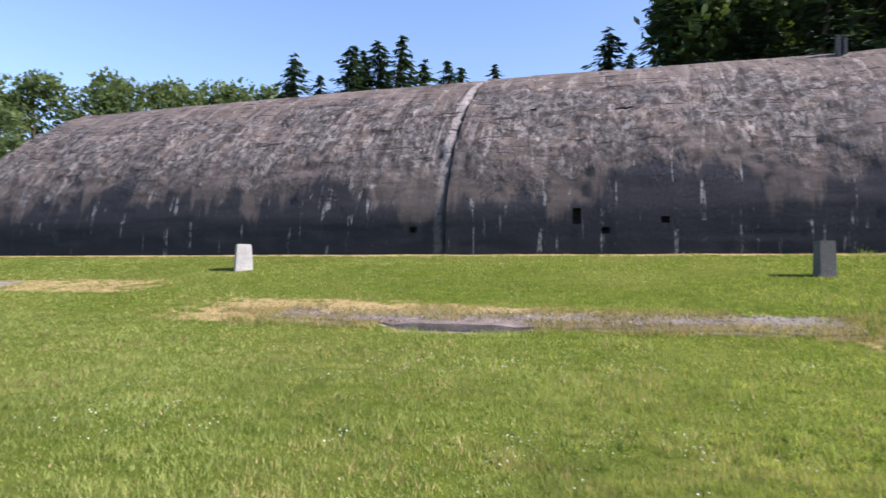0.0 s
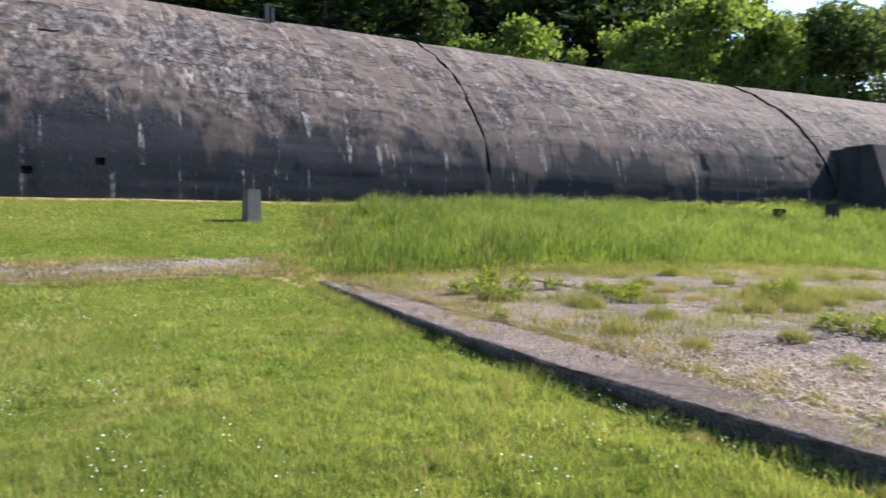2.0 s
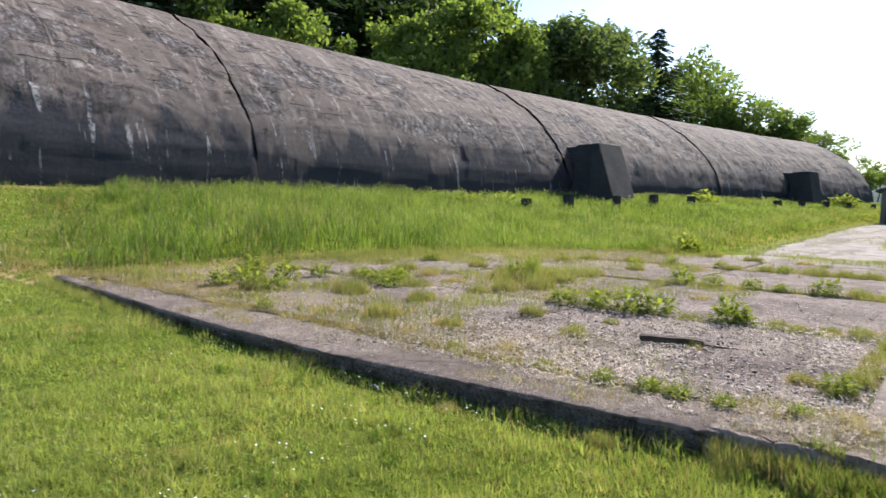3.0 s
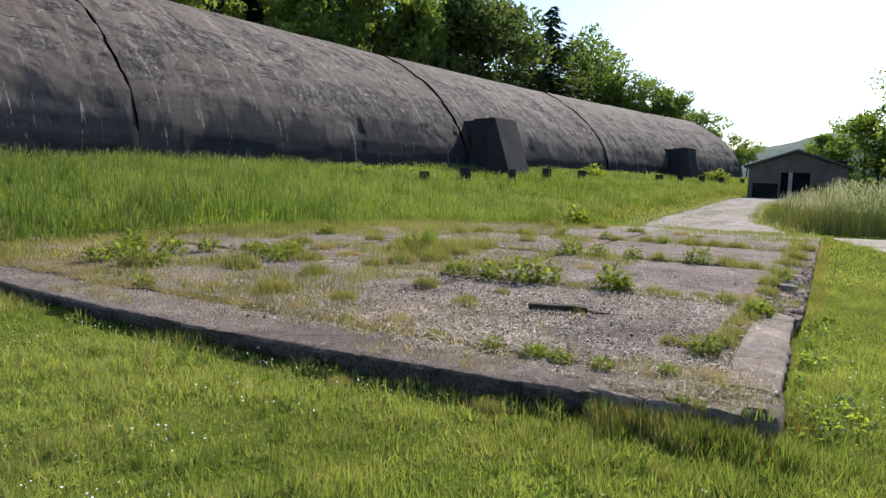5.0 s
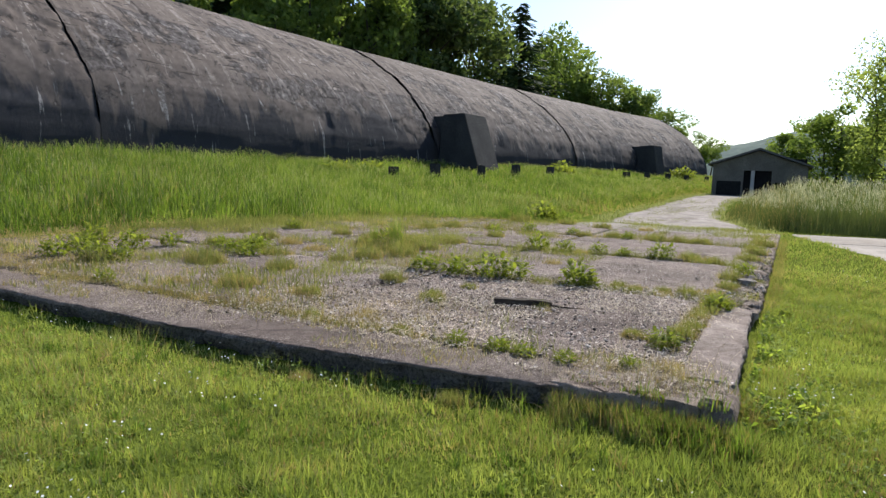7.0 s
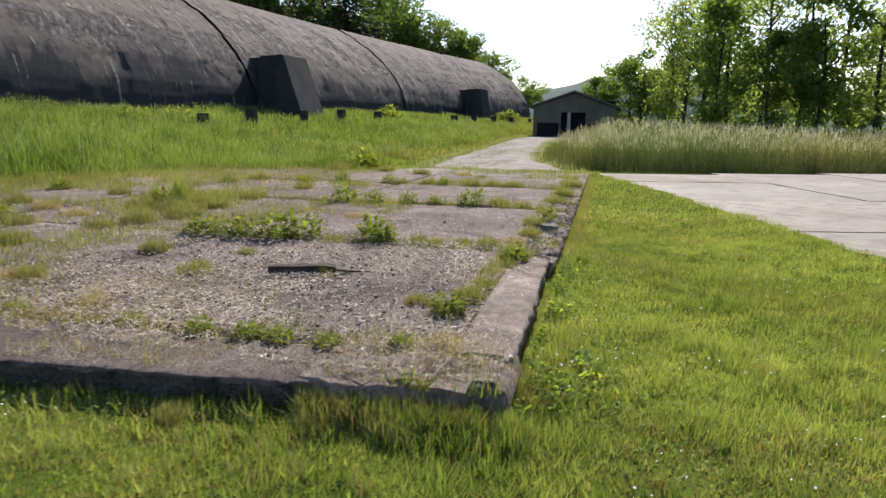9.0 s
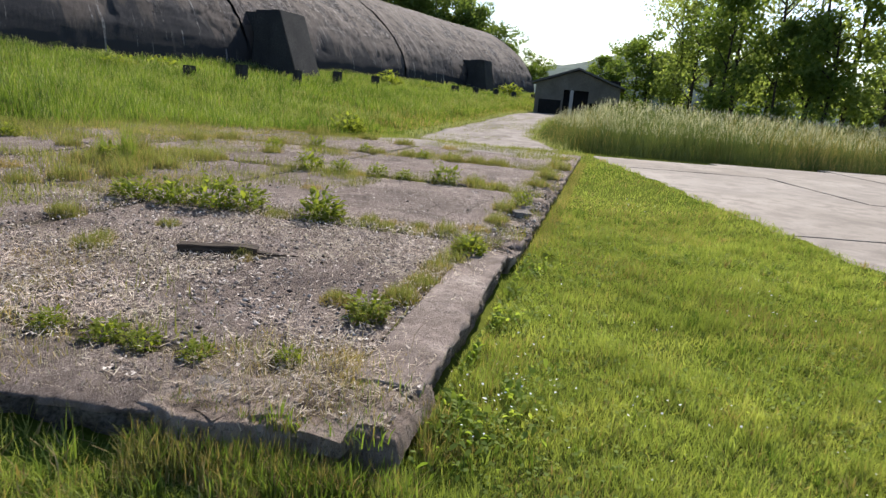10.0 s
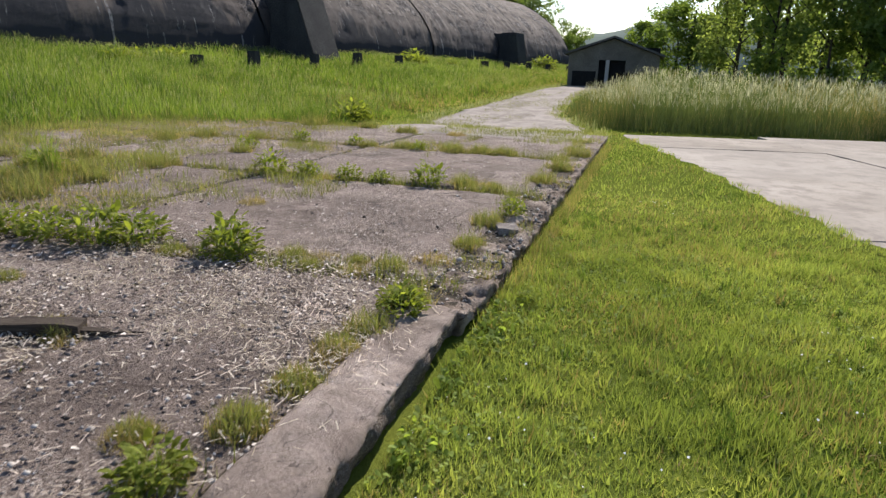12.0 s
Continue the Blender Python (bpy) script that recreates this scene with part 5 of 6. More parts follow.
g = smooth(0.50, 0.60, fbm(x * 0.55, y * 0.75, 101, 4)) * smooth(4.0, 6.5, y + 0.2 * (9 - x)) + 0.9 * smooth(1.5, 0.4, np.hypot((x - 10.8) * 0.8, y - 6.4) + 1.2 * (fbm(x * 1.7, y * 1.7, 102, 2) - 0.5))
m = rng.uniform(0, 1, len(x)) < g
x, y = x[m], y[m]
straw = rng.uniform(0, 1, len(x)) < 0.15
h = rng.uniform(0.05, 0.18, len(x)) * (0.5 + fbm(x * 1.2, y * 1.2, 103, 2))
for sel, mat, nm, lb in ((straw, STRAW, "dry_rank_grass", "dry grass over the back of the slab"), (~straw, TUFT, "rank_grass", "rank green grass over the back of the slab")):
    blades(nm, x[sel], y[sel], np.full(sel.sum(), SLAB_Z - 0.03), h[sel], 0.010 * rng.uniform(0.6, 1.4, sel.sum()), mat, 0.7, 2, lb, "grass")

# dry grass and stems that hang over the corner of the kerb
x, y = np.concatenate([rng.normal(4.44, 0.10, 4200), rng.normal(4.85, 0.22, 420)]), np.concatenate([rng.uniform(-0.3, 1.15, 4200), rng.uniform(-0.1, 0.8, 420)])
keep = fbm(x * 2.0, y * 2.6, 104, 3) > 0.46
x, y = x[keep], y[keep]
on = (x > SLAB_X0 - 0.10) & (y > SLAB_Y0 + 0.02)
z = np.where(on, SLAB_Z - 0.02, ground_z(x, y) - 0.02)
h = np.where(on, rng.uniform(0.03, 0.12, len(x)), rng.uniform(0.06, 0.19, len(x)))
straw = rng.uniform(0, 1, len(x)) < 0.20
for sel, mat, nm, lb in ((straw, STRAW, "dry_corner_grass", "dry grass hanging over the broken kerb corner"), (~straw, MEADOW, "corner_grass", "green grass hanging over the broken kerb corner")):
    blades(nm, x[sel], y[sel], z[sel], h[sel], 0.006 * rng.uniform(0.6, 1.4, sel.sum()), mat, 0.9, 2, lb, "grass")

# grass that creeps over the top of the front kerb
x, y = scatter(4.40, 5.25, 1.6, 12.7, 900)
m = fbm(x * 2.4, y * 1.1, 105, 4) + 0.10 * smooth(5.0, 5.2, x) + 0.16 * smooth(7.5, 11.5, y) > 0.62
m &= x > kerb_edge(y) + 0.08
x, y = x[m], y[m]
straw = rng.uniform(0, 1, len(x)) < 0.55
h = rng.uniform(0.025, 0.10, len(x)) * (1 + 0.6 * smooth(8, 12, y))
for sel, mat, nm, lb in ((straw, STRAW, "dry_kerb_grass", "dry grass creeping over the kerb"), (~straw, TUFT, "kerb_grass", "green grass creeping over the kerb")):
    blades(nm, x[sel], y[sel], np.full(sel.sum(), SLAB_Z - 0.025), h[sel], 0.008 * rng.uniform(0.6, 1.4, sel.sum()), mat, 0.8, 1, lb, "grass")

# brown mat of dead grass inside the front kerb and over the corner
x = np.concatenate([rng.normal(5.14, 0.09, 9000), rng.normal(5.08, 0.22, 2600), rng.normal(5.7, 0.5, 7000)])
y = np.concatenate([rng.uniform(0.1, 10.5, 9000), rng.uniform(-0.02, 0.95, 2600), rng.uniform(2.6, 9.5, 7000)])
m = (fbm(x * 1.6, y * 1.6, 171, 4) > 0.46) & (x > 4.72) & (y > -0.05)
x, y = x[m], y[m]
straw = rng.uniform(0, 1, len(x)) < 0.72
h = rng.uniform(0.02, 0.085, len(x))
for sel, mat, nm, lb in ((straw, STRAW, "dead_grass_mat", "matted dead grass inside the kerb"), (~straw, TUFT, "mat_grass", "green blades in the matted grass by the kerb")):
    blades(nm, x[sel], y[sel], np.full(sel.sum(), SLAB_Z - 0.012), h[sel], 0.0045 * rng.uniform(0.6, 1.4, sel.sum()), mat, 0.985, 1, lb, "grass")
x, y = rng.normal(4.98, 0.22, 110), rng.uniform(-0.05, 0.9, 110)
blades("dead_stems", x, y, np.full(110, SLAB_Z + 0.005), rng.uniform(0.12, 0.34, 110), np.full(110, 0.0036), LITTER, 0.995, 2, "bleached dead stems lying over the broken corner", "litter")

# grass over the crumbled part of the side kerb and along its foot
x, y = scatter(8.3, 20.3, -0.32, 0.42, 1500)
g = fbm(x * 1.3, y * 2.4, 172, 4)
foot = y < SLAB_Y0 + 0.02
m = np.where(foot, g > 0.36, (g > 0.545) | ((y > 0.2) & (g > 0.47)))
x, y, foot = x[m], y[m], foot[m]
z = np.where(foot, ground_z(x, y) - 0.02, SLAB_Z - 0.05)
h = np.where(foot, rng.uniform(0.06, 0.20, len(x)), rng.uniform(0.03, 0.12, len(x)))
pick = rng.uniform(0, 1, len(x))
for sel, mat, nm, lb in ((pick < 0.34, STRAW, "dry_rubble_grass", "dry grass over the crumbled kerb"), (pick >= 0.34, TUFT, "rubble_grass", "olive grass over the crumbled kerb")):
    blades(nm, x[sel], y[sel], z[sel], h[sel], 0.0065 * rng.uniform(0.6, 1.4, sel.sum()), mat, 0.85, 1, lb, "grass")

# straw litter and grit on the slab
xa, ya = scatter(4.75, 9, 0.0, 4.6, 1300)
xb, yb = scatter(5.1, 14, 0.25, 9, 260)
x, y = np.concatenate([xa, xb]), np.concatenate([ya, yb])
keep = rng.uniform(0, 1, len(x)) < (0.12 + 0.88 * smooth(0.42, 0.58, fbm(x * 0.8 + 3, y * 0.8, 99, 3)) * smooth(10, 7, x)) * np.where((x < 5.12) | (y < 0.2), 0.6, 1)
x, y = np.concatenate([x[keep], rng.normal(5.2, 0.30, 1600)]), np.concatenate([y[keep], rng.normal(0.38, 0.34, 1600)])
x, y = np.clip(x, 4.75, 20), np.clip(y, -0.08, 12)
n = len(x)
az, ln, wd = rng.uniform(0, 6.28, n), 0.012 + 0.085 * rng.uniform(0, 1, n) ** 2.5, rng.uniform(0.0012, 0.0030, n)
dx, dy = np.cos(az) * ln / 2, np.sin(az) * ln / 2
ox, oy = -np.sin(az) * wd, np.cos(az) * wd
zz = SLAB_Z + rng.uniform(0.006, 0.028, n)
zt = zz + rng.uniform(-0.006, 0.02, n)
v = np.stack([np.stack([x - dx - ox, y - dy - oy, zz], 1), np.stack([x - dx + ox, y - dy + oy, zz], 1), np.stack([x + dx + ox, y + dy + oy, zt], 1), np.stack([x + dx - ox, y + dy - oy, zt], 1)], 1)
tagged(fast_mesh("straw_litter", v.reshape(-1, 3), np.arange(4 * n).reshape(n, 4), LITTER), "bleached straw litter scattered on the slab", "litter", kind="stuff")

n_chip = Nodes("chips", 0.9)
CHIP = n_chip.colour(n_chip.ramp(island(n_chip), [(0.0, (0.05, 0.038, 0.03)), (0.35, (0.16, 0.12, 0.10)), (0.6, (0.42, 0.35, 0.30)), (1.0, (0.75, 0.68, 0.60))]))
n_grit = Nodes("grit", 0.9)
GRIT = n_grit.colour(n_grit.ramp(island(n_grit), [(0.0, (0.06, 0.05, 0.045)), (0.6, (0.22, 0.19, 0.17)), (1.0, (0.50, 0.46, 0.42))]))


def stones(name, x, y, z, size, label):
    n = len(x)
    base = np.array([(1, 0, 0), (0, 1, 0), (-1, 0, 0), (0, -1, 0), (0, 0, 0.8), (0, 0, -0.5)])
    v = base[None] * size[:, None, None] * rng.uniform(0.6, 1.3, (n, 6, 3))
    a = rng.uniform(0, 6.28, n)
    c, s = np.cos(a)[:, None], np.sin(a)[:, None]
    v = np.stack([v[..., 0] * c - v[..., 1] * s + x[:, None], v[..., 0] * s + v[..., 1] * c + y[:, None], v[..., 2] + z[:, None]], -1)
    tri = np.array([(0, 1, 4), (1, 2, 4), (2, 3, 4), (3, 0, 4), (1, 0, 5), (2, 1, 5), (3, 2, 5), (0, 3, 5)])
    f = (tri[None] + (np.arange(n) * 6)[:, None, None]).reshape(-1, 3)
    return tagged(fast_mesh(name, v.reshape(-1, 3), f, GRIT), label, "gravel", kind="stuff")


xa, ya = scatter(4.75, 9, -0.1, 4.6, 330)
xb, yb = scatter(5, 17, 0.2, 10, 60)
x, y = np.concatenate([xa, xb]), np.concatenate([ya, yb])
m = rng.uniform(0, 1, len(x)) < (0.2 + 0.8 * smooth(12, 6, x)) * np.where((x < 5.12) | (y < 0.2), 0.3, 1)
x, y = x[m], y[m]
stones("slab_grit", x, y, np.full(len(x), SLAB_Z + 0.0), 0.003 + 0.022 * rng.uniform(0, 1, len(x)) ** 4, "loose grit and small stones on the slab")
x, y = scatter(8.2, 14, SLAB_Y0 + 0.02, 0.3, 420)
stones("kerb_rubble", x, y, np.full(len(x), SLAB_Z - 0.03) + rng.uniform(-0.03, 0.02, len(x)), 0.008 + 0.030 * rng.uniform(0, 1, len(x)) ** 3, "broken concrete rubble along the crumbled kerb")
x, y = scatter(-8, 4.3, 13.5, 14.9, 120)
stones("ledge_gravel", x, y, ground_z(x, y) + 0.05, 0.01 + 0.025 * rng.uniform(0, 1, len(x)) ** 3, "gravel on the broken ledge")


# ragged tufts that overgrow the rims of the broken ledge
x, y = scatter(-10, 5, 12.9, 15.3, 800)
g = fbm(x * 1.1, y * 1.6, 96, 4)
m = (g + 0.22 * smooth(0.5, 0.1, np.abs(y - 13.45)) * ((x < -5) | (x > -1.9)) + 0.15 * smooth(0.6, 0.1, np.abs(y - 14.6)) > 0.54) & ~((x > -5.2) & (x < -1.8) & (y < 13.6))
x, y = x[m], y[m]
straw = rng.uniform(0, 1, len(x)) < 0.55
for sel, mat, nm, lb in ((straw, STRAW, "dry_ledge_grass", "dry grass straggling over the broken ledge"), (~straw, TUFT, "ledge_grass", "green grass straggling over the broken ledge")):
    blades(nm, x[sel], y[sel], ground_z(x[sel], y[sel]) + 0.01, rng.uniform(0.05, 0.16, sel.sum()), 0.013 * rng.uniform(0.6, 1.3, sel.sum()), mat, 0.85, 1, lb, "grass")

# uncut grass along the foot of the front kerb, fuller towards the meadow
x, y = scatter(4.42, 4.70, 2.0, 12.9, 1500)
x = x + kerb_edge(y) - SLAB_X0
m = fbm(x * 2, y * 0.9, 108, 3) + 0.45 * smooth(4.0, 10.5, y) > 0.62
x, y = x[m], y[m]
straw = rng.uniform(0, 1, len(x)) < 0.3
h = rng.uniform(0.04, 0.12, len(x)) * (0.7 + 0.9 * smooth(5, 11, y))
for sel, mat, nm, lb in ((straw, STRAW, "dry_kerb_grass", "dry grass along the kerb's foot"), (~straw, GRASS, "kerb_grass", "uncut green grass along the kerb's foot")):
    blades(nm, x[sel], y[sel], ground_z(x[sel], y[sel]) - 0.02, h[sel], 0.008 * rng.uniform(0.6, 1.4, sel.sum()), mat, 0.6, 1, lb, "grass")

# blades before the undercut part of the ledge
x, y = scatter(-5.6, -1.4, 13.05, 13.45, 700)
m = fbm(x * 1.5, y * 2, 106, 3) > 0.47
x, y = x[m], y[m]
blades("ledge_grass", x, y, ground_z(x, y) - 0.02, rng.uniform(0.06, 0.17, len(x)), 0.013 * rng.uniform(0.6, 1.3, len(x)), GRASS, 0.6, 1, "grass before the undercut ledge", "grass")

# straw and bits strewn over the front kerb
y = rng.uniform(0.9, 11.5, 5200)
x = kerb_edge(y) + 0.05 + (5.06 - kerb_edge(y)) * rng.uniform(0, 1, 5200)
keep = fbm(x * 2.1, y * 1.2, 181, 3) + 0.12 * (x - 4.7) > 0.47
x, y = x[keep], y[keep]
blades("kerb_litter", x, y, np.full(len(x), SLAB_Z + 0.002), rng.uniform(0.015, 0.075, len(x)), 0.0036 * rng.uniform(0.5, 1.4, len(x)), LITTER, 0.999, 1, "bleached straw strewn over the front kerb", "litter")
# rank grass that hides the front of the broken corner
x = np.concatenate([rng.normal(4.46, 0.055, 5200), rng.normal(4.62, 0.06, 900), rng.uniform(4.62, 5.2, 900)])
y = np.concatenate([rng.uniform(-0.2, 0.95, 5200), rng.uniform(0.0, 0.9, 900), rng.normal(-0.22, 0.05, 900)])
keep = (fbm(x * 3.0, y * 3.0, 182, 3) > 0.36) & (x < 5.2)
x, y = x[keep], y[keep]
up = (x > 4.60) & (y > SLAB_Y0)
z = np.where(up, SLAB_Z - 0.03, ground_z(x, y) - 0.02)
tall = np.where(up, rng.uniform(0.03, 0.09, len(x)), rng.uniform(0.07, 0.20, len(x)))
pick = rng.uniform(0, 1, len(x))
for sel, mat, nm, lb in ((pick < 0.35, STRAW, "dry_corner_grass", "dry grass over the broken kerb corner"), ((pick >= 0.35) & (pick < 0.7), TUFT, "corner_grass", "olive grass over the broken kerb corner"), (pick >= 0.7, MEADOW_DARK, "dark_corner_grass", "dark green grass over the broken kerb corner")):
    blades(nm, x[sel], y[sel], z[sel], tall[sel], 0.0048 * rng.uniform(0.6, 1.4, sel.sum()), mat, 0.9, 2, lb, "grass")

# small flat chips of concrete and bark on the slab
xa, ya = scatter(4.75, 9.2, -0.1, 5.0, 900)
xb, yb = scatter(5.1, 19, 0.2, 9, 260)
x, y = np.concatenate([xa, xb]), np.concatenate([ya, yb])
keep = rng.uniform(0, 1, len(x)) < (0.25 + 0.75 * smooth(0.44, 0.56, fbm(x * 1.1 + 9, y * 1.1, 98, 3))) * np.where((x < 5.12) | (y < 0.2), 0.7, 1)
x, y = x[keep], y[keep]
n = len(x)
r = 0.003 + 0.013 * rng.uniform(0, 1, n) ** 2.5
a0 = rng.uniform(0, 6.28, n)
ang = a0[:, None] + np.array([0, 1.4, 3.2, 4.6])[None, :] + rng.uniform(-0.3, 0.3, (n, 4))
rad = r[:, None] * rng.uniform(0.6, 1.3, (n, 4))
zz = SLAB_Z + 0.004 + rng.uniform(0, 0.012, (n, 4)) + 0.4 * r[:, None]
v = np.stack([x[:, None] + rad * np.cos(ang), y[:, None] + rad * np.sin(ang), zz], -1)
tagged(fast_mesh("slab_chips", v.reshape(-1, 3), np.arange(4 * n).reshape(n, 4), CHIP), "small pale and dark chips strewn over the slab", "litter", kind="stuff")

# grass where the slab meets the track, and along the track's edges
x, y = scatter(18.6, 24, 0.1, 8, 420)
m = fbm(x * 0.9, y * 0.9, 84, 3) + 0.20 * smooth(0.9, 0.1, np.abs(x - 19.8)) > 0.64
x, y = x[m], y[m]
z = np.maximum(ground_z(x, y), np.where(x < 20.1, SLAB_Z, 0.185 * smooth(24, 20.5, x))) - 0.02
blades("track_grass", x, y, z, rng.uniform(0.03, 0.16, len(x)), 0.010 * rng.uniform(0.6, 1.3, len(x)), TUFT, 0.85, 1, "low grass where the slab meets the track", "grass")
x, y = scatter(20, 57, -0.5, 7.5, 60)
lo, hi = np.interp(x, [p[0] for p in RIGHT], [p[1] for p in RIGHT]), np.interp(x, [p[0] for p in LEFT], [p[1] for p in LEFT])
m = (np.minimum(np.abs(y - lo), np.abs(y - hi)) < 0.7 * fbm(x * 0.5, y * 0.5, 85, 2))
x, y = x[m], y[m]
blades("track_edge_grass", x, y, ground_z(x, y), rng.uniform(0.08, 0.30, len(x)), 0.018 * rng.uniform(0.6, 1.3, len(x)), WISP, 0.85, 2, "straggling dry grass along the track", "grass")


# grass in the worn patches of the track
x, y = scatter(20, 46, 0, 7, 170)
m = in_road(x, y) & (fbm(x * 0.35, y * 1.1, 107, 4) + 0.08 * smooth(27, 21, x) > 0.545)
x, y = x[m], y[m]
blades("track_grass", x, y, np.maximum(ground_z(x, y), 0.185 * smooth(24, 20.5, x)) - 0.01, rng.uniform(0.04, 0.14, len(x)), 0.020 * rng.uniform(0.6, 1.3, len(x)), TUFT, 0.8, 1, "low grass in worn patches of the track", "grass")


# ---- weeds that stand singly ----
def tuft(name, n, h, r, mat, label, category="grass tuft"):
    a, q = rng.uniform(0, 6.28, n), np.sqrt(rng.uniform(0, 1, n)) * r
    thing = tagged(new(name), label, category)
    x, y = np.cos(a) * q, np.sin(a) * q
    blades("foliage", x, y, np.full(n, -0.02), h * rng.uniform(0.25, 1.1, n) * (1 - 0.5 * (q / r) ** 2), 0.0046 * rng.uniform(0.6, 1.4, n), mat, 0.5 if h > 0.5 else 0.85, 2, parent=thing)
    if mat is not STRAW:
        k = n // 3
        blades("dry_foliage", x[:k] * 1.2, y[:k] * 1.2, np.full(k, -0.02), h * 0.8 * rng.uniform(0.3, 1.0, k), np.full(k, 0.004), STRAW, 0.85, 2, parent=thing)
    return thing


def leafy_weed(name, n, h, r, mat, label):
    """A clump of stems that bear pointed oval leaves."""
    thing = tagged(new(name), label, "weed")
    verts, faces = [], []
    for i in range(n):
        a, q = rng.uniform(0, 6.28), r * math.sqrt(rng.uniform(0, 1))
        base = Vector((math.cos(a) * q, math.sin(a) * q, h * rng.uniform(0.05, 0.85) * (1.1 - 0.6 * q / r)))
        d = Vector((math.cos(a + rng.uniform(-1, 1)), math.sin(a + rng.uniform(-1, 1)), rng.uniform(-0.1, 0.9))).normalized()
        ln = rng.uniform(0.05, 0.13) * (h / 0.25) ** 0.5
        sd = d.cross(Vector((0, 0, 1))).normalized() * ln * 0.26
        b = len(verts)
        droop = Vector((0, 0, -0.25 * ln))
        for p in (base, base + d * ln * 0.35 + sd, base + d * ln * 0.75 + sd * 0.7 + droop * 0.4, base + d * ln + droop, base + d * ln * 0.75 - sd * 0.7 + droop * 0.4, base + d * ln * 0.35 - sd):
            verts.append(tuple(p))
        faces.append(tuple(range(b, b + 6)))
    mesh_object("foliage", verts, faces, mat, thing)
    k = max(6, n // 8)
    a = rng.uniform(0, 6.28, k)
    q = r * 0.7 * np.sqrt(rng.uniform(0, 1, k))
    blades("stalk", np.cos(a) * q, np.sin(a) * q, np.full(k, -0.02), np.full(k, h * 0.9), np.full(k, 0.008), LEAF, 0.4, 2, parent=thing)
    return thing


protos = {
    "green": [tuft("grass_tuft", 560, 0.24, 0.17, TUFT, "green grass tuft growing from a slab joint") for _ in range(2)],
    "dry": [tuft("dry_grass_tuft", 460, 0.15, 0.17, STRAW, "dry yellowish grass tuft on the old slab") for _ in range(2)],
    "weed": [leafy_weed("leafy_weed", 170, 0.26, 0.24, WEED, "bright green leafy weed growing from a slab joint") for _ in range(3)],
    "tall": [tuft("tall_grass_clump", 360, 0.95, 0.13, MEADOW, "tall green grass clump standing on the slab")],
}
used = {k: 0 for k in protos}
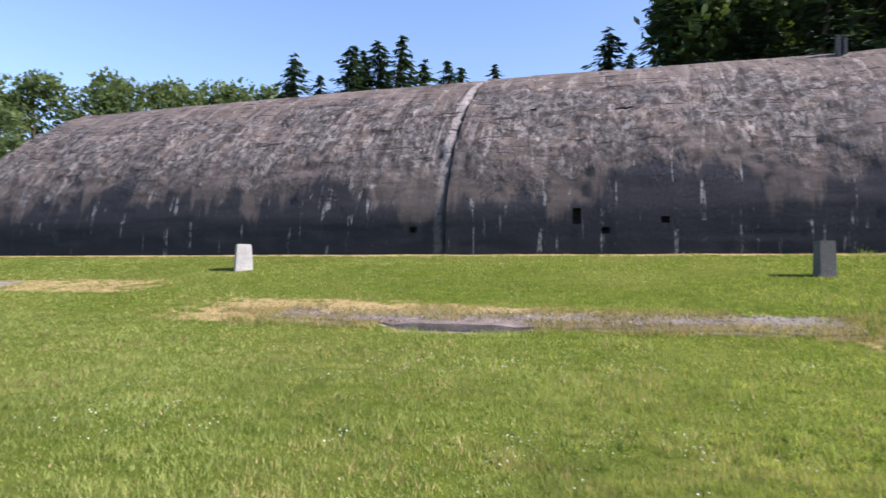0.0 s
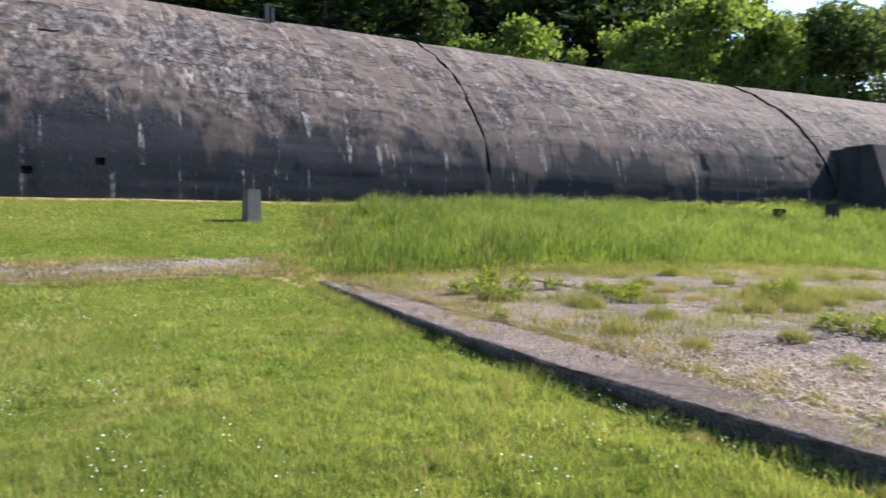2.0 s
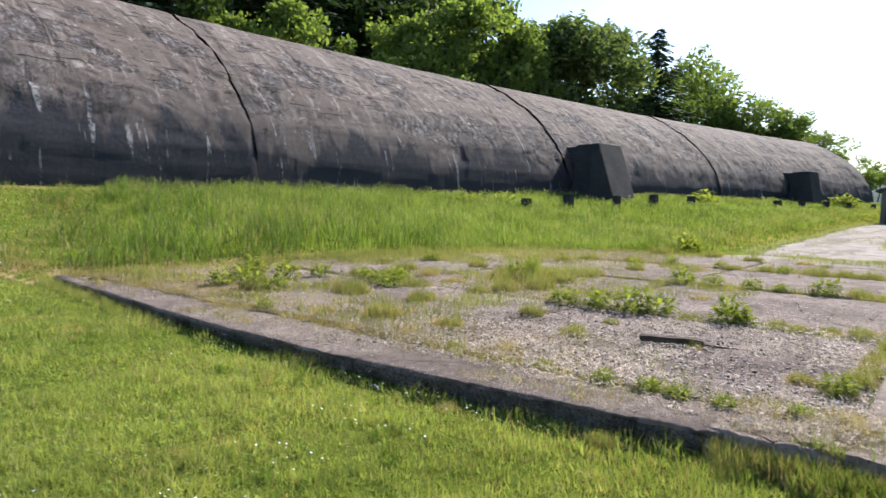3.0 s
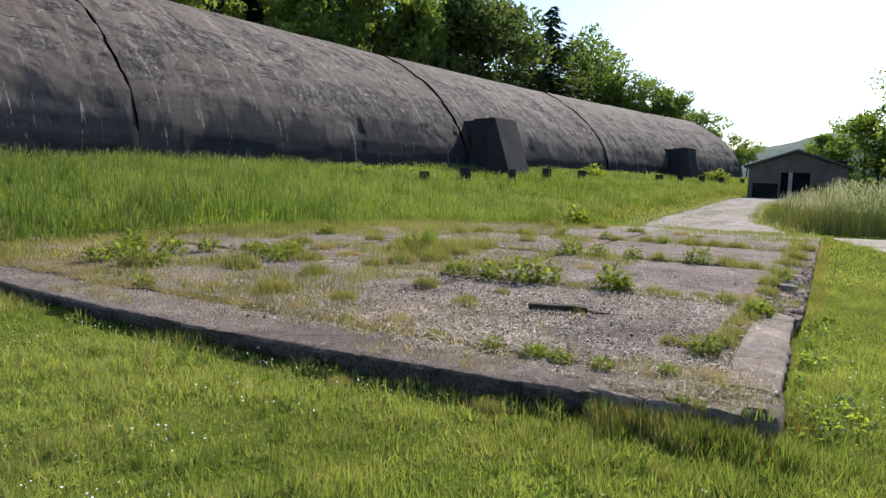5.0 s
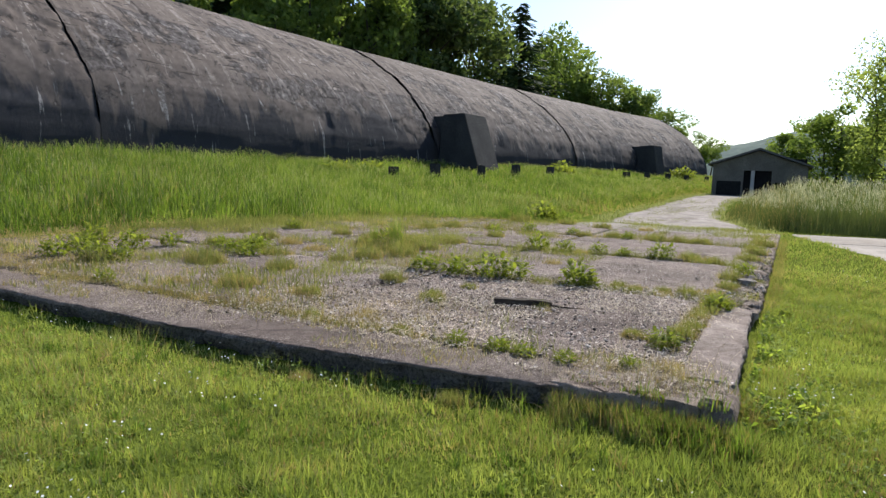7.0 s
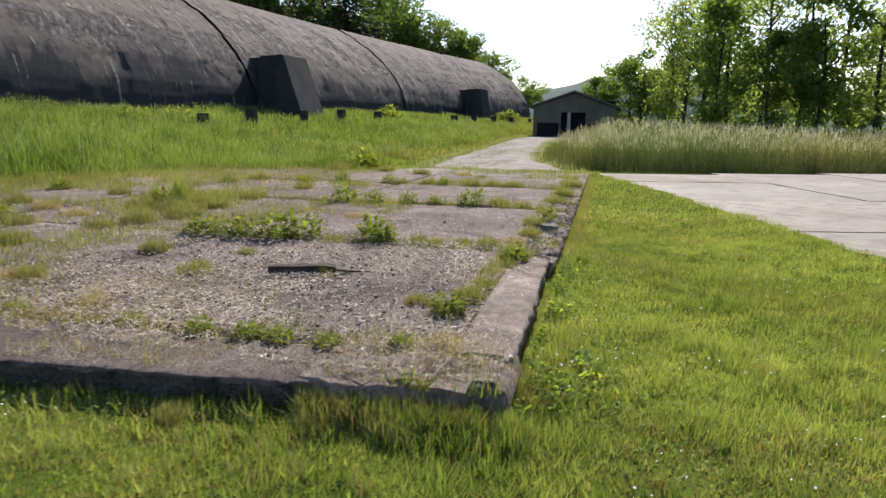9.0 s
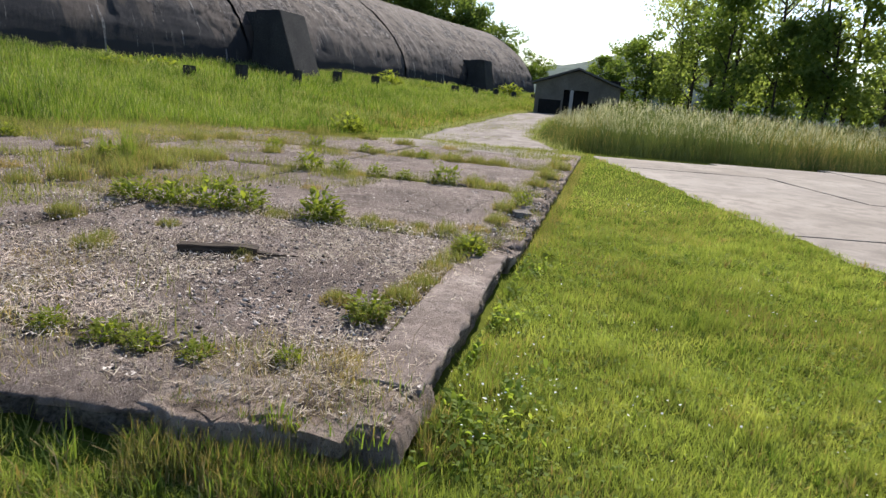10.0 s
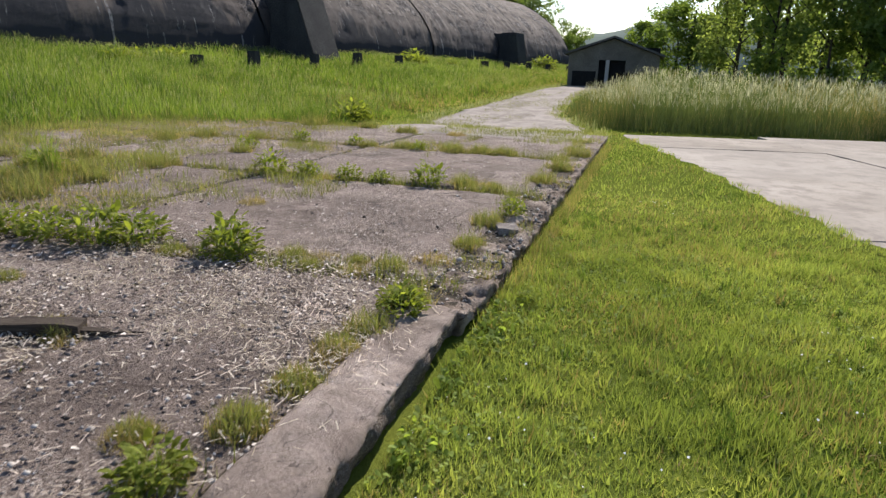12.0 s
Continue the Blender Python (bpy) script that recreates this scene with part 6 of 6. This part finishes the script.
PLANTS = [
    ("weed", 8.55, 4.25, 1.1), ("weed", 8.55, 3.75, 1.0), ("weed", 8.6, 3.25, 1.2), ("weed", 8.75, 2.95, 1.1), ("weed", 8.75, 2.05, 1.15), ("weed", 8.65, 1.9, 0.8),
    ("green", 8.6, 2.5, 0.7), ("green", 8.7, 1.3, 0.6), ("dry", 8.75, 0.95, 0.8), ("green", 8.9, 0.7, 0.8), ("tall", 10.8, 6.2, 1.05), ("tall", 11.1, 6.9, 0.6), ("green", 10.9, 5.6, 1.3), ("green", 11.4, 7.2, 1.4), ("weed", 11.0, 6.5, 1.2),
    ("weed", 12.4, 3.95, 1.1), ("weed", 12.45, 3.4, 0.9), ("weed", 12.45, 2.75, 0.8), ("weed", 12.5, 2.3, 0.7), ("weed", 12.6, 1.64, 1.15), ("green", 12.6, 1.1, 1.0), ("green", 12.6, 0.75, 0.9), ("dry", 12.4, 3.1, 1.0),
    ("green", 16.0, 6.5, 1.2), ("weed", 16.0, 5.5, 0.9), ("green", 16.1, 4.1, 1.1), ("weed", 16.0, 3.0, 0.8), ("green", 16.0, 2.3, 1.3), ("green", 16.2, 1.5, 1.1), ("green", 15.0, 7.9, 1.3), ("weed", 14.6, 5.8, 0.9), ("green", 12.1, 5.7, 1.1),
    ("green", 6.06, 0.5, 0.75), ("weed", 6.05, 0.5, 0.7), ("green", 6.5, 0.42, 0.8), ("green", 6.93, 0.38, 0.8), ("dry", 7.3, 0.36, 0.9), ("green", 7.7, 0.35, 0.9), ("weed", 8.0, 0.26, 0.75), ("green", 8.2, 0.3, 1.0), ("dry", 9.2, 0.45, 1.0), ("green", 9.8, 0.3, 0.9), ("green", 10.7, 0.35, 1.0), ("weed", 11.2, 0.2, 0.7), ("green", 13.6, 0.26, 1.2), ("green", 15.0, 0.2, 1.2), ("green", 16.9, 0.1, 1.3),
    ("green", 7.05, 7.0, 1.3), ("dry", 6.05, 5.4, 1.5), ("green", 6.1, 5.5, 1.0), ("green", 7.2, 5.85, 1.0), ("green", 6.0, 4.3, 0.8), ("weed", 8.1, 9.1, 1.0), ("weed", 8.7, 7.8, 0.9), ("weed", 8.5, 8.3, 0.9), ("weed", 6.3, 8.5, 1.0), ("weed", 6.1, 9.2, 1.0), ("green", 7.45, 4.2, 0.7), ("green", 6.9, 3.2, 0.6), ("dry", 6.27, 0.8, 0.75), ("green", 6.3, 0.82, 0.5),
    ("weed", 5.25, 6.8, 0.6), ("weed", 5.12, 2.0, 0.42), ("weed", 5.10, 1.62, 0.52), ("weed", 5.08, 1.05, 0.42), ("weed", 5.2, 0.6, 0.36), ("green", 5.2, 2.6, 0.6), ("green", 5.2, 3.6, 0.6), ("dry", 5.3, 0.35, 1.0), ("dry", 5.5, 3.2, 1.1), ("dry", 5.4, 4.4, 1.2), ("dry", 5.6, 6.0, 1.3),
    ("green", 11.9, 8.3, 1.3), ("weed", 12.2, 9.9, 1.0), ("green", 8.9, 8.9, 1.3), ("weed", 7.4, 9.2, 1.2), ("weed", 22.0, 7.4, 2.0), ("weed", 23.0, 7.4, 1.9), ("dry", 7.05, 2.1, 0.8), ("green", 7.0, 2.05, 0.55), ("green", 7.6, 3.1, 0.6), ("dry", 9.4, 7.0, 1.4), ("dry", 9.9, 8.0, 1.4),
    ("green", 6.2, 8.4, 1.5), ("weed", 6.4, 8.1, 0.8), ("green", 7.1, 7.2, 1.6), ("weed", 8.2, 7.7, 0.9), ("weed", 8.7, 7.6, 0.9), ("green", 8.4, 7.0, 1.5), ("weed", 8.0, 7.2, 1.0), ("green", 7.3, 5.9, 1.3), ("dry", 5.95, 5.3, 1.6), ("green", 5.95, 5.35, 1.3), ("green", 8.55, 5.8, 1.1), ("green", 9.15, 5.7, 1.4), ("green", 9.8, 5.45, 1.6), ("green", 10.3, 5.9, 1.6), ("green", 10.5, 6.7, 1.6), ("green", 11.3, 6.2, 1.4),
    ("green", 7.45, 4.1, 0.9), ("green", 6.65, 3.1, 0.9), ("dry", 6.0, 4.4, 1.3), ("green", 6.05, 4.35, 0.9), ("weed", 6.6, 9.3, 1.2), ("weed", 7.2, 9.9, 1.3), ("green", 9.2, 8.4, 1.6), ("green", 10.2, 8.9, 1.5), ("green", 12.4, 7.3, 1.5), ("green", 12.4, 5.7, 1.1), ("green", 14.1, 5.6, 1.2), ("green", 8.95, 1.0, 0.6), ("dry", 8.95, 1.3, 0.8), ("green", 8.9, 1.55, 0.7), ("dry", 10.5, 3.0, 1.0), ("green", 12.75, 1.2, 1.1), ("dry", 12.8, 0.9, 1.0),
    ("green", 16.3, 1.4, 1.3), ("green", 16.35, 1.9, 1.2), ("green", 16.4, 2.5, 1.4), ("green", 16.2, 3.4, 1.2), ("weed", 16.2, 4.4, 0.8), ("green", 19.5, 7.1, 1.9), ("green", 19.6, 5.6, 1.5), ("green", 19.0, 4.4, 1.4), ("dry", 19.2, 3.2, 1.4), ("weed", 22.6, 7.5, 2.4), ("green", 15.8, 7.6, 1.6),
    ("weed", 5.1, 1.4, 0.45), ("dry", 5.15, 0.25, 0.8), ("green", 6.3, 0.76, 0.45), ("green", 6.55, 0.43, 0.6), ("dry", 7.0, 0.45, 0.7), ("green", 7.4, 0.41, 0.75), ("weed", 8.15, 0.28, 0.6),
    ("green", 6.95, 1.92, 0.55), ("dry", 6.92, 1.86, 0.6), ("weed", 8.9, -0.4, 0.4), ("green", 5.0, -0.3, 0.7), ("green", 4.38, 0.35, 0.7), ("green", 4.36, 0.8, 0.7), ("green", 4.5, -0.2, 0.7), ("dry", 4.45, 0.6, 0.7), ("green", 4.25, 1.6, 0.5), ("dry", 4.12, 2.8, 0.6),
]
for kind, x, y, size in PLANTS:
    proto = protos[kind][used[kind] % len(protos[kind])]
    on_slab = bool(in_slab(np.array([x]), np.array([y]))[0])
    z = (SLAB_Z - 0.02) if on_slab else float(ground_z(x, y))
    m = pose(x, y, z, 0, 0, used[kind] * 77.0) @ Matrix.Diagonal((size * (0.8 if kind == "weed" else 1), size * (0.8 if kind == "weed" else 1), size * (1.35 if kind == "weed" else 1) * (0.85 + 0.3 * ((used[kind] * 7) % 5) / 5), 1))
    if used[kind] < len(protos[kind]):
        proto.matrix_world = m
        thing = proto
    else:
        thing = copy_thing(proto, pose(0, 0, 0))
        thing.matrix_world = m
    thing["group"] = "weeds on the slab"
    used[kind] += 1


# nettles and shrubs by the shelter's foot
for k, (s, off, size) in enumerate(((27.5, 3.5, 2.6), (29.0, 3.0, 2.2), (31.0, 3.2, 2.8), (53.0, 5.0, 3.0), (54.0, 4.6, 4.2), (86.5, 4.0, 5.5), (88.0, 3.6, 4.5), (60.0, 5.0, 2.6))):
    px, py, turn = along(s, off)
    bush = copy_thing(protos["weed"][k % 3], pose(0, 0, 0))
    bush.matrix_world = pose(px, py, float(ground_z(px, py)) - 0.05, 0, 0, k * 50.0) @ Matrix.Diagonal((size, size, size * 1.4, 1))
    bush.name = "shrub"
    tagged(bush, "young green shrub in the meadow by the shelter", "shrub", "shrubs by the shelter")


# ---- trees ----
def trunk_bm(h, r, seed, limbs):
    bm = bmesh.new()
    rnd = random.Random(seed)

    def tube(p, q, r0, r1, n=7, steps=4):
        d = (q - p)
        side = d.orthogonal().normalized()
        up = d.cross(side).normalized()
        rings = []
        bend = Vector((rnd.uniform(-1, 1), rnd.uniform(-1, 1), 0)) * d.length * 0.06
        for i in range(steps + 1):
            t = i / steps
            c = p + d * t + bend * math.sin(math.pi * t)
            rr = r0 + (r1 - r0) * t
            rings.append([bm.verts.new(c + (side * math.cos(6.283 * k / n) + up * math.sin(6.283 * k / n)) * rr) for k in range(n)])
        for a, b in zip(rings, rings[1:]):
            for k in range(n):
                bm.faces.new((a[k], a[(k + 1) % n], b[(k + 1) % n], b[k]))

    tube(Vector((0, 0, -0.4)), Vector((rnd.uniform(-0.3, 0.3), rnd.uniform(-0.3, 0.3), h * 0.8)), r, r * 0.3, 8, 6)
    for tip, z in limbs:
        tube(Vector((0, 0, z)), tip, r * 0.4, r * 0.08)
    return bm


def leaf_cloud(points, size, r, droop=0.0):
    """Leaf sprays as bent quads at the given points."""
    n = len(points)
    d = r.normal(0, 1, (n, 3))
    d /= np.linalg.norm(d, axis=1)[:, None]
    e = np.cross(d, r.normal(0, 1, (n, 3)))
    e /= np.linalg.norm(e, axis=1)[:, None] + 1e-9
    s = size * r.uniform(0.5, 1.3, n)[:, None]
    a, b = d * s, e * s * 0.55
    v = np.stack([points - a, points + b, points + a, points - b], 1)
    v[:, 2, 2] -= droop * size
    return v.reshape(-1, 3), np.arange(4 * n).reshape(n, 4)


def broadleaf(h, spread, seed, mat, leaves=5200, leaf=0.30, low=0.22, label=""):
    r = np.random.default_rng(seed)
    thing = tagged(new("broadleaf_tree"), label, "tree")
    lobes, limbs = [], []
    for i in range(22):
        t = r.uniform(0, 1) ** 0.8
        z = h * (low + (0.93 - low) * t)
        prof = math.sin(math.pi * min(1, 0.16 + 0.84 * (1 - t) ** 0.75 * 0.9 + 0.02)) ** 0.7 if t < 0.97 else 0.2
        q, a = spread * r.uniform(0.25, 0.85) * max(prof, 0.25), r.uniform(0, 6.28)
        c = np.array([q * math.cos(a), q * math.sin(a), z])
        lobes.append((c, spread * r.uniform(0.26, 0.46)))
        if i % 2 == 0:
            limbs.append((Vector(c), max(h * 0.12, z - q * 0.9)))
    pts = []
    per = leaves // len(lobes)
    for c, rad in lobes:
        d = r.normal(0, 1, (per, 3))
        d /= np.linalg.norm(d, axis=1)[:, None]
        rr = rad * (r.uniform(0.35, 1.05, per) ** 0.5) * (0.75 + 0.5 * r.uniform(0, 1, per))
        pts.append(c + d * rr[:, None] * np.array([1, 1, 0.8]))
    v, f = leaf_cloud(np.concatenate(pts), leaf, r)
    part("trunk", trunk_bm(h, 0.014 * h, seed, limbs), BARK, thing)
    fast_mesh("crown", v, f, mat, thing)
    return thing


def spruce(h, spread, seed, tiers=26, label=""):
    r = np.random.default_rng(seed)
    thing = tagged(new("spruce_tree"), label, "tree")
    centre, along_dir = [], []
    for i in range(tiers):
        t = (i + r.uniform(-0.3, 0.3)) / tiers
        z = h * (0.06 + 0.93 * t)
        reach = spread * (1 - t) ** 0.72 * r.uniform(0.75, 1.15) + 0.06
        for k in range(int(9 + 8 * (1 - t))):
            a, ln = r.uniform(0, 6.28), reach * r.uniform(0.6, 1.1)
            m = int(4 + ln * 4)
            lift = r.uniform(-0.9, 0.9) * h / tiers
            u = r.uniform(0.08, 1, m)
            w = r.normal(0, 0.10, m) * ln
            ca_, sb_ = math.cos(a), math.sin(a)
            centre.append(np.stack([ca_ * ln * u - sb_ * w, sb_ * ln * u + ca_ * w, z + lift - 0.34 * ln * u ** 1.4 + 0.14 * ln * u ** 3 + r.normal(0, 0.05, m)], 1))
            turn = a + r.normal(0, 0.5, m)
            along_dir.append(np.stack([np.cos(turn), np.sin(turn), np.full(m, -0.45)], 1))
    p, q = np.concatenate(centre), np.concatenate(along_dir)
    n = len(p)
    q /= np.linalg.norm(q, axis=1)[:, None]
    sd = np.cross(q, np.array([0, 0, 1.0])) + r.normal(0, 0.35, (n, 3))
    sd /= np.linalg.norm(sd, axis=1)[:, None]
    s = 0.34 * r.uniform(0.5, 1.25, n)[:, None]
    v = np.stack([p - q * s, p + sd * s * 0.34, p + q * s, p - sd * s * 0.34], 1).reshape(-1, 3)
    f = np.arange(4 * n).reshape(n, 4)
    part("trunk", trunk_bm(h * 1.15, 0.013 * h, seed, []), BARK, thing)
    fast_mesh("needles", v, f, NEEDLE, thing)
    return thing


BROAD = "broad green deciduous tree in full summer leaf"
DARKB = "dense deciduous tree behind the shelter, shade in its dark green leaves"
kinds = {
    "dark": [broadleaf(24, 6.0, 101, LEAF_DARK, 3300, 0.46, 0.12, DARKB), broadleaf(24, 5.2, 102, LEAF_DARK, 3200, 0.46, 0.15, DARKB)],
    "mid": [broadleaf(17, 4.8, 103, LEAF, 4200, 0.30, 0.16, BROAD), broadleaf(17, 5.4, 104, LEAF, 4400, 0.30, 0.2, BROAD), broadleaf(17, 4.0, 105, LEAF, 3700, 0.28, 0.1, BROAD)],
    "west": [broadleaf(19, 5.4, 123, LEAF_WEST, 3600, 0.30, 0.1, "deciduous tree far behind the shelter, haze in its grey-green leaves"), broadleaf(19, 4.8, 124, LEAF_WEST, 3400, 0.30, 0.12, "deciduous tree far behind the shelter, haze in its grey-green leaves")],
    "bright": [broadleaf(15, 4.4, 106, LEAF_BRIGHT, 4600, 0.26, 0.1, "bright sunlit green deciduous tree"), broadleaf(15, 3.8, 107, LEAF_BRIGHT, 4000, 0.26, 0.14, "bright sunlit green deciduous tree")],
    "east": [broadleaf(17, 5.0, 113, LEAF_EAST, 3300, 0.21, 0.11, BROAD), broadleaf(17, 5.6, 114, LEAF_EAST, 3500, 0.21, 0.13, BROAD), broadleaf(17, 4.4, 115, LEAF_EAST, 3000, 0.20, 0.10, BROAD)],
    "spruce": [spruce(22, 5.6, 108, 50, "tall dark green spruce behind the shelter"), spruce(22, 5.0, 109, 48, "tall dark green spruce behind the shelter")],
}
HEIGHT = {"west": 19.0, "dark": 24.0, "mid": 17.0, "bright": 15.0, "east": 17.0, "spruce": 22.0}
planted = {k: 0 for k in kinds}


def plant(kind, azimuth, dist, top_el, slim=1.0):
    """A tree in the direction azimuth (degrees from the x axis) at dist metres, its top at the elevation top_el seen from the lawn."""
    x, y = dist * math.cos(radians(azimuth)), dist * math.sin(radians(azimuth))
    while -38 < x < 116 and 0 < azimuth < 170 and bunker_line(x) - 6 < y < bunker_line(x) + 28:
        dist *= 1.02
        x, y = dist * math.cos(radians(azimuth)), dist * math.sin(radians(azimuth))
    z = float(ground_z(x, y)) - 0.1
    h = 1.6 + dist * math.tan(radians(top_el)) - z
    s = h / (HEIGHT[kind] * 0.985)
    m = pose(x, y, z, 0, 0, planted[kind] * 67.0) @ Matrix.Diagonal((s * slim, s * slim, s, 1))
    proto = kinds[kind][planted[kind] % len(kinds[kind])]
    if planted[kind] < len(kinds[kind]):
        thing = proto
    else:
        thing = copy_thing(proto, pose(0, 0, 0))
    thing.matrix_world = m
    thing["group"] = "trees round the shelter"
    planted[kind] += 1


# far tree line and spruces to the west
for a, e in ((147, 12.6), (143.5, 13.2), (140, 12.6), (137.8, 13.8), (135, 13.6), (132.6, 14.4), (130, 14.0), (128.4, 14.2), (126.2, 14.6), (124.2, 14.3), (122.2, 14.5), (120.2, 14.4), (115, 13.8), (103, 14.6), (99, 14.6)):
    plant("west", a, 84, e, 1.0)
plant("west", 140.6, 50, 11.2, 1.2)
for a, e, d in ((118.6, 17.2, 66), (116.4, 15.5, 70), (113.6, 18.2, 64), (112.6, 17.6, 68), (111.3, 18.6, 66), (109.2, 18.9, 64), (107.3, 17.2, 68), (105.2, 16.9, 70), (104.0, 16.6, 74), (101, 16.6, 70), (91.2, 19.1, 62), (89.4, 16.9, 70)):
    plant("spruce", a, d, e, 1.45)
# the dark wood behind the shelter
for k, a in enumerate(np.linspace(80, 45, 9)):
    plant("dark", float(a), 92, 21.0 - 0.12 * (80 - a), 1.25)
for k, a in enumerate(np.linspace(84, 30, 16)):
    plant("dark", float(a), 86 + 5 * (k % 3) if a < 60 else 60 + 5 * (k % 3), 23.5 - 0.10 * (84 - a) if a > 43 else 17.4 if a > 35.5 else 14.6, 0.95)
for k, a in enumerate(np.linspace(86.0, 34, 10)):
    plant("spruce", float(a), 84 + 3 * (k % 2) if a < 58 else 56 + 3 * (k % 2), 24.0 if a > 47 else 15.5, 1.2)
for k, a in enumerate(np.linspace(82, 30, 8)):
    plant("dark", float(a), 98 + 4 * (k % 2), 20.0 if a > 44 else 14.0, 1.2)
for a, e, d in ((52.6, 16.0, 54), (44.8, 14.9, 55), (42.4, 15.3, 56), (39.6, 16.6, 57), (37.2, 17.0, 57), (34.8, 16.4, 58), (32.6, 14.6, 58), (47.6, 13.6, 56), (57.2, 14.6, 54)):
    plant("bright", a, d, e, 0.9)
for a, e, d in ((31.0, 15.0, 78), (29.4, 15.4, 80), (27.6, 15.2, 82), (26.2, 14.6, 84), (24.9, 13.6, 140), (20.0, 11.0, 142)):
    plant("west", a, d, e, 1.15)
for a, e, d in ((18.7, 12.2, 140), (17.6, 11.3, 94), (16.2, 9.6, 98), (14.9, 8.9, 104), (13.4, 8.4, 108), (12.0, 8.5, 112), (10.8, 7.2, 118), (9.4, 5.9, 128), (8.3, 4.0, 140), (7.0, 4.0, 122), (5.9, 3.6, 126), (22.4, 10.2, 142), (15.6, 7.6, 112), (11.4, 6.2, 124)):
    plant("mid", a, d, e, 0.95 if e > 6 else 1.2)
plant("spruce", 21.7, 84, 14.2, 1.6)
plant("spruce", 23.6, 86, 11.8, 1.5)
# east side, beyond the tall grass
for a, e, d in ((1.6, 3.2, 96), (0.6, 3.9, 92), (-0.6, 4.6, 90), (-1.8, 5.2, 84), (-3.0, 6.0, 82)):
    plant("bright", a, d, e, 1.3)
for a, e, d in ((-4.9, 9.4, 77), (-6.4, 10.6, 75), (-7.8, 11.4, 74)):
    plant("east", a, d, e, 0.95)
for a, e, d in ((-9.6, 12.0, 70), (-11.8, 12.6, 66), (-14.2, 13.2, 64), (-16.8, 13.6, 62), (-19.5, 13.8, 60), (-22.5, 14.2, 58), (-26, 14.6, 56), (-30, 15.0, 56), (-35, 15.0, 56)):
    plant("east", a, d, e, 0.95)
for a, e, d in ((-8.6, 9.6, 62), (-15.5, 10.0, 60), (-12.6, 7.0, 62)):
    plant("bright", a, d, e, 1.0)
for k, a in enumerate(np.linspace(-5, -38, 11)):
    plant("mid", float(a), 84, 3.4 + 0.5 * (k % 3), 1.7)
for k, a in enumerate(np.linspace(-6, -38, 8)):
    plant("mid", float(a), 96, 6.0 + 0.10 * (-a), 1.0)

# ---- the wooded hill far off ----
def hill_material():
    n = Nodes("hazed_wooded_hill", 1.0)
    # pale blue-green: the haze of distance is put into the colour
    c = n.ramp(n.noise(0.06, 5, 0.7), [(0.3, (0.055, 0.085, 0.075)), (0.7, (0.12, 0.16, 0.13))])
    return n.colour(c)


U, V = np.meshgrid(np.linspace(-420, 420, 130), np.linspace(0, 1, 16), indexing="ij")
crest = 62 * np.exp(-((U + 60) / 210.0) ** 2) + 24 + 9 * (fbm(U * 0.03, V * 0, 23, 4) - 0.5)
HX = 820 + 260 * V
HZ = crest * np.sin(V * math.pi / 2) ** 0.8 + 3.0 * (fbm(U * 0.2, V * 14, 24, 3) - 0.5) - 4
tagged(fast_mesh("hill", np.stack([HX.ravel(), U.ravel(), HZ.ravel()], 1), grid_faces(130, 16), hill_material(), None, True), "distant low wooded hill, blue haze put into its colour", "hill", kind="structure")
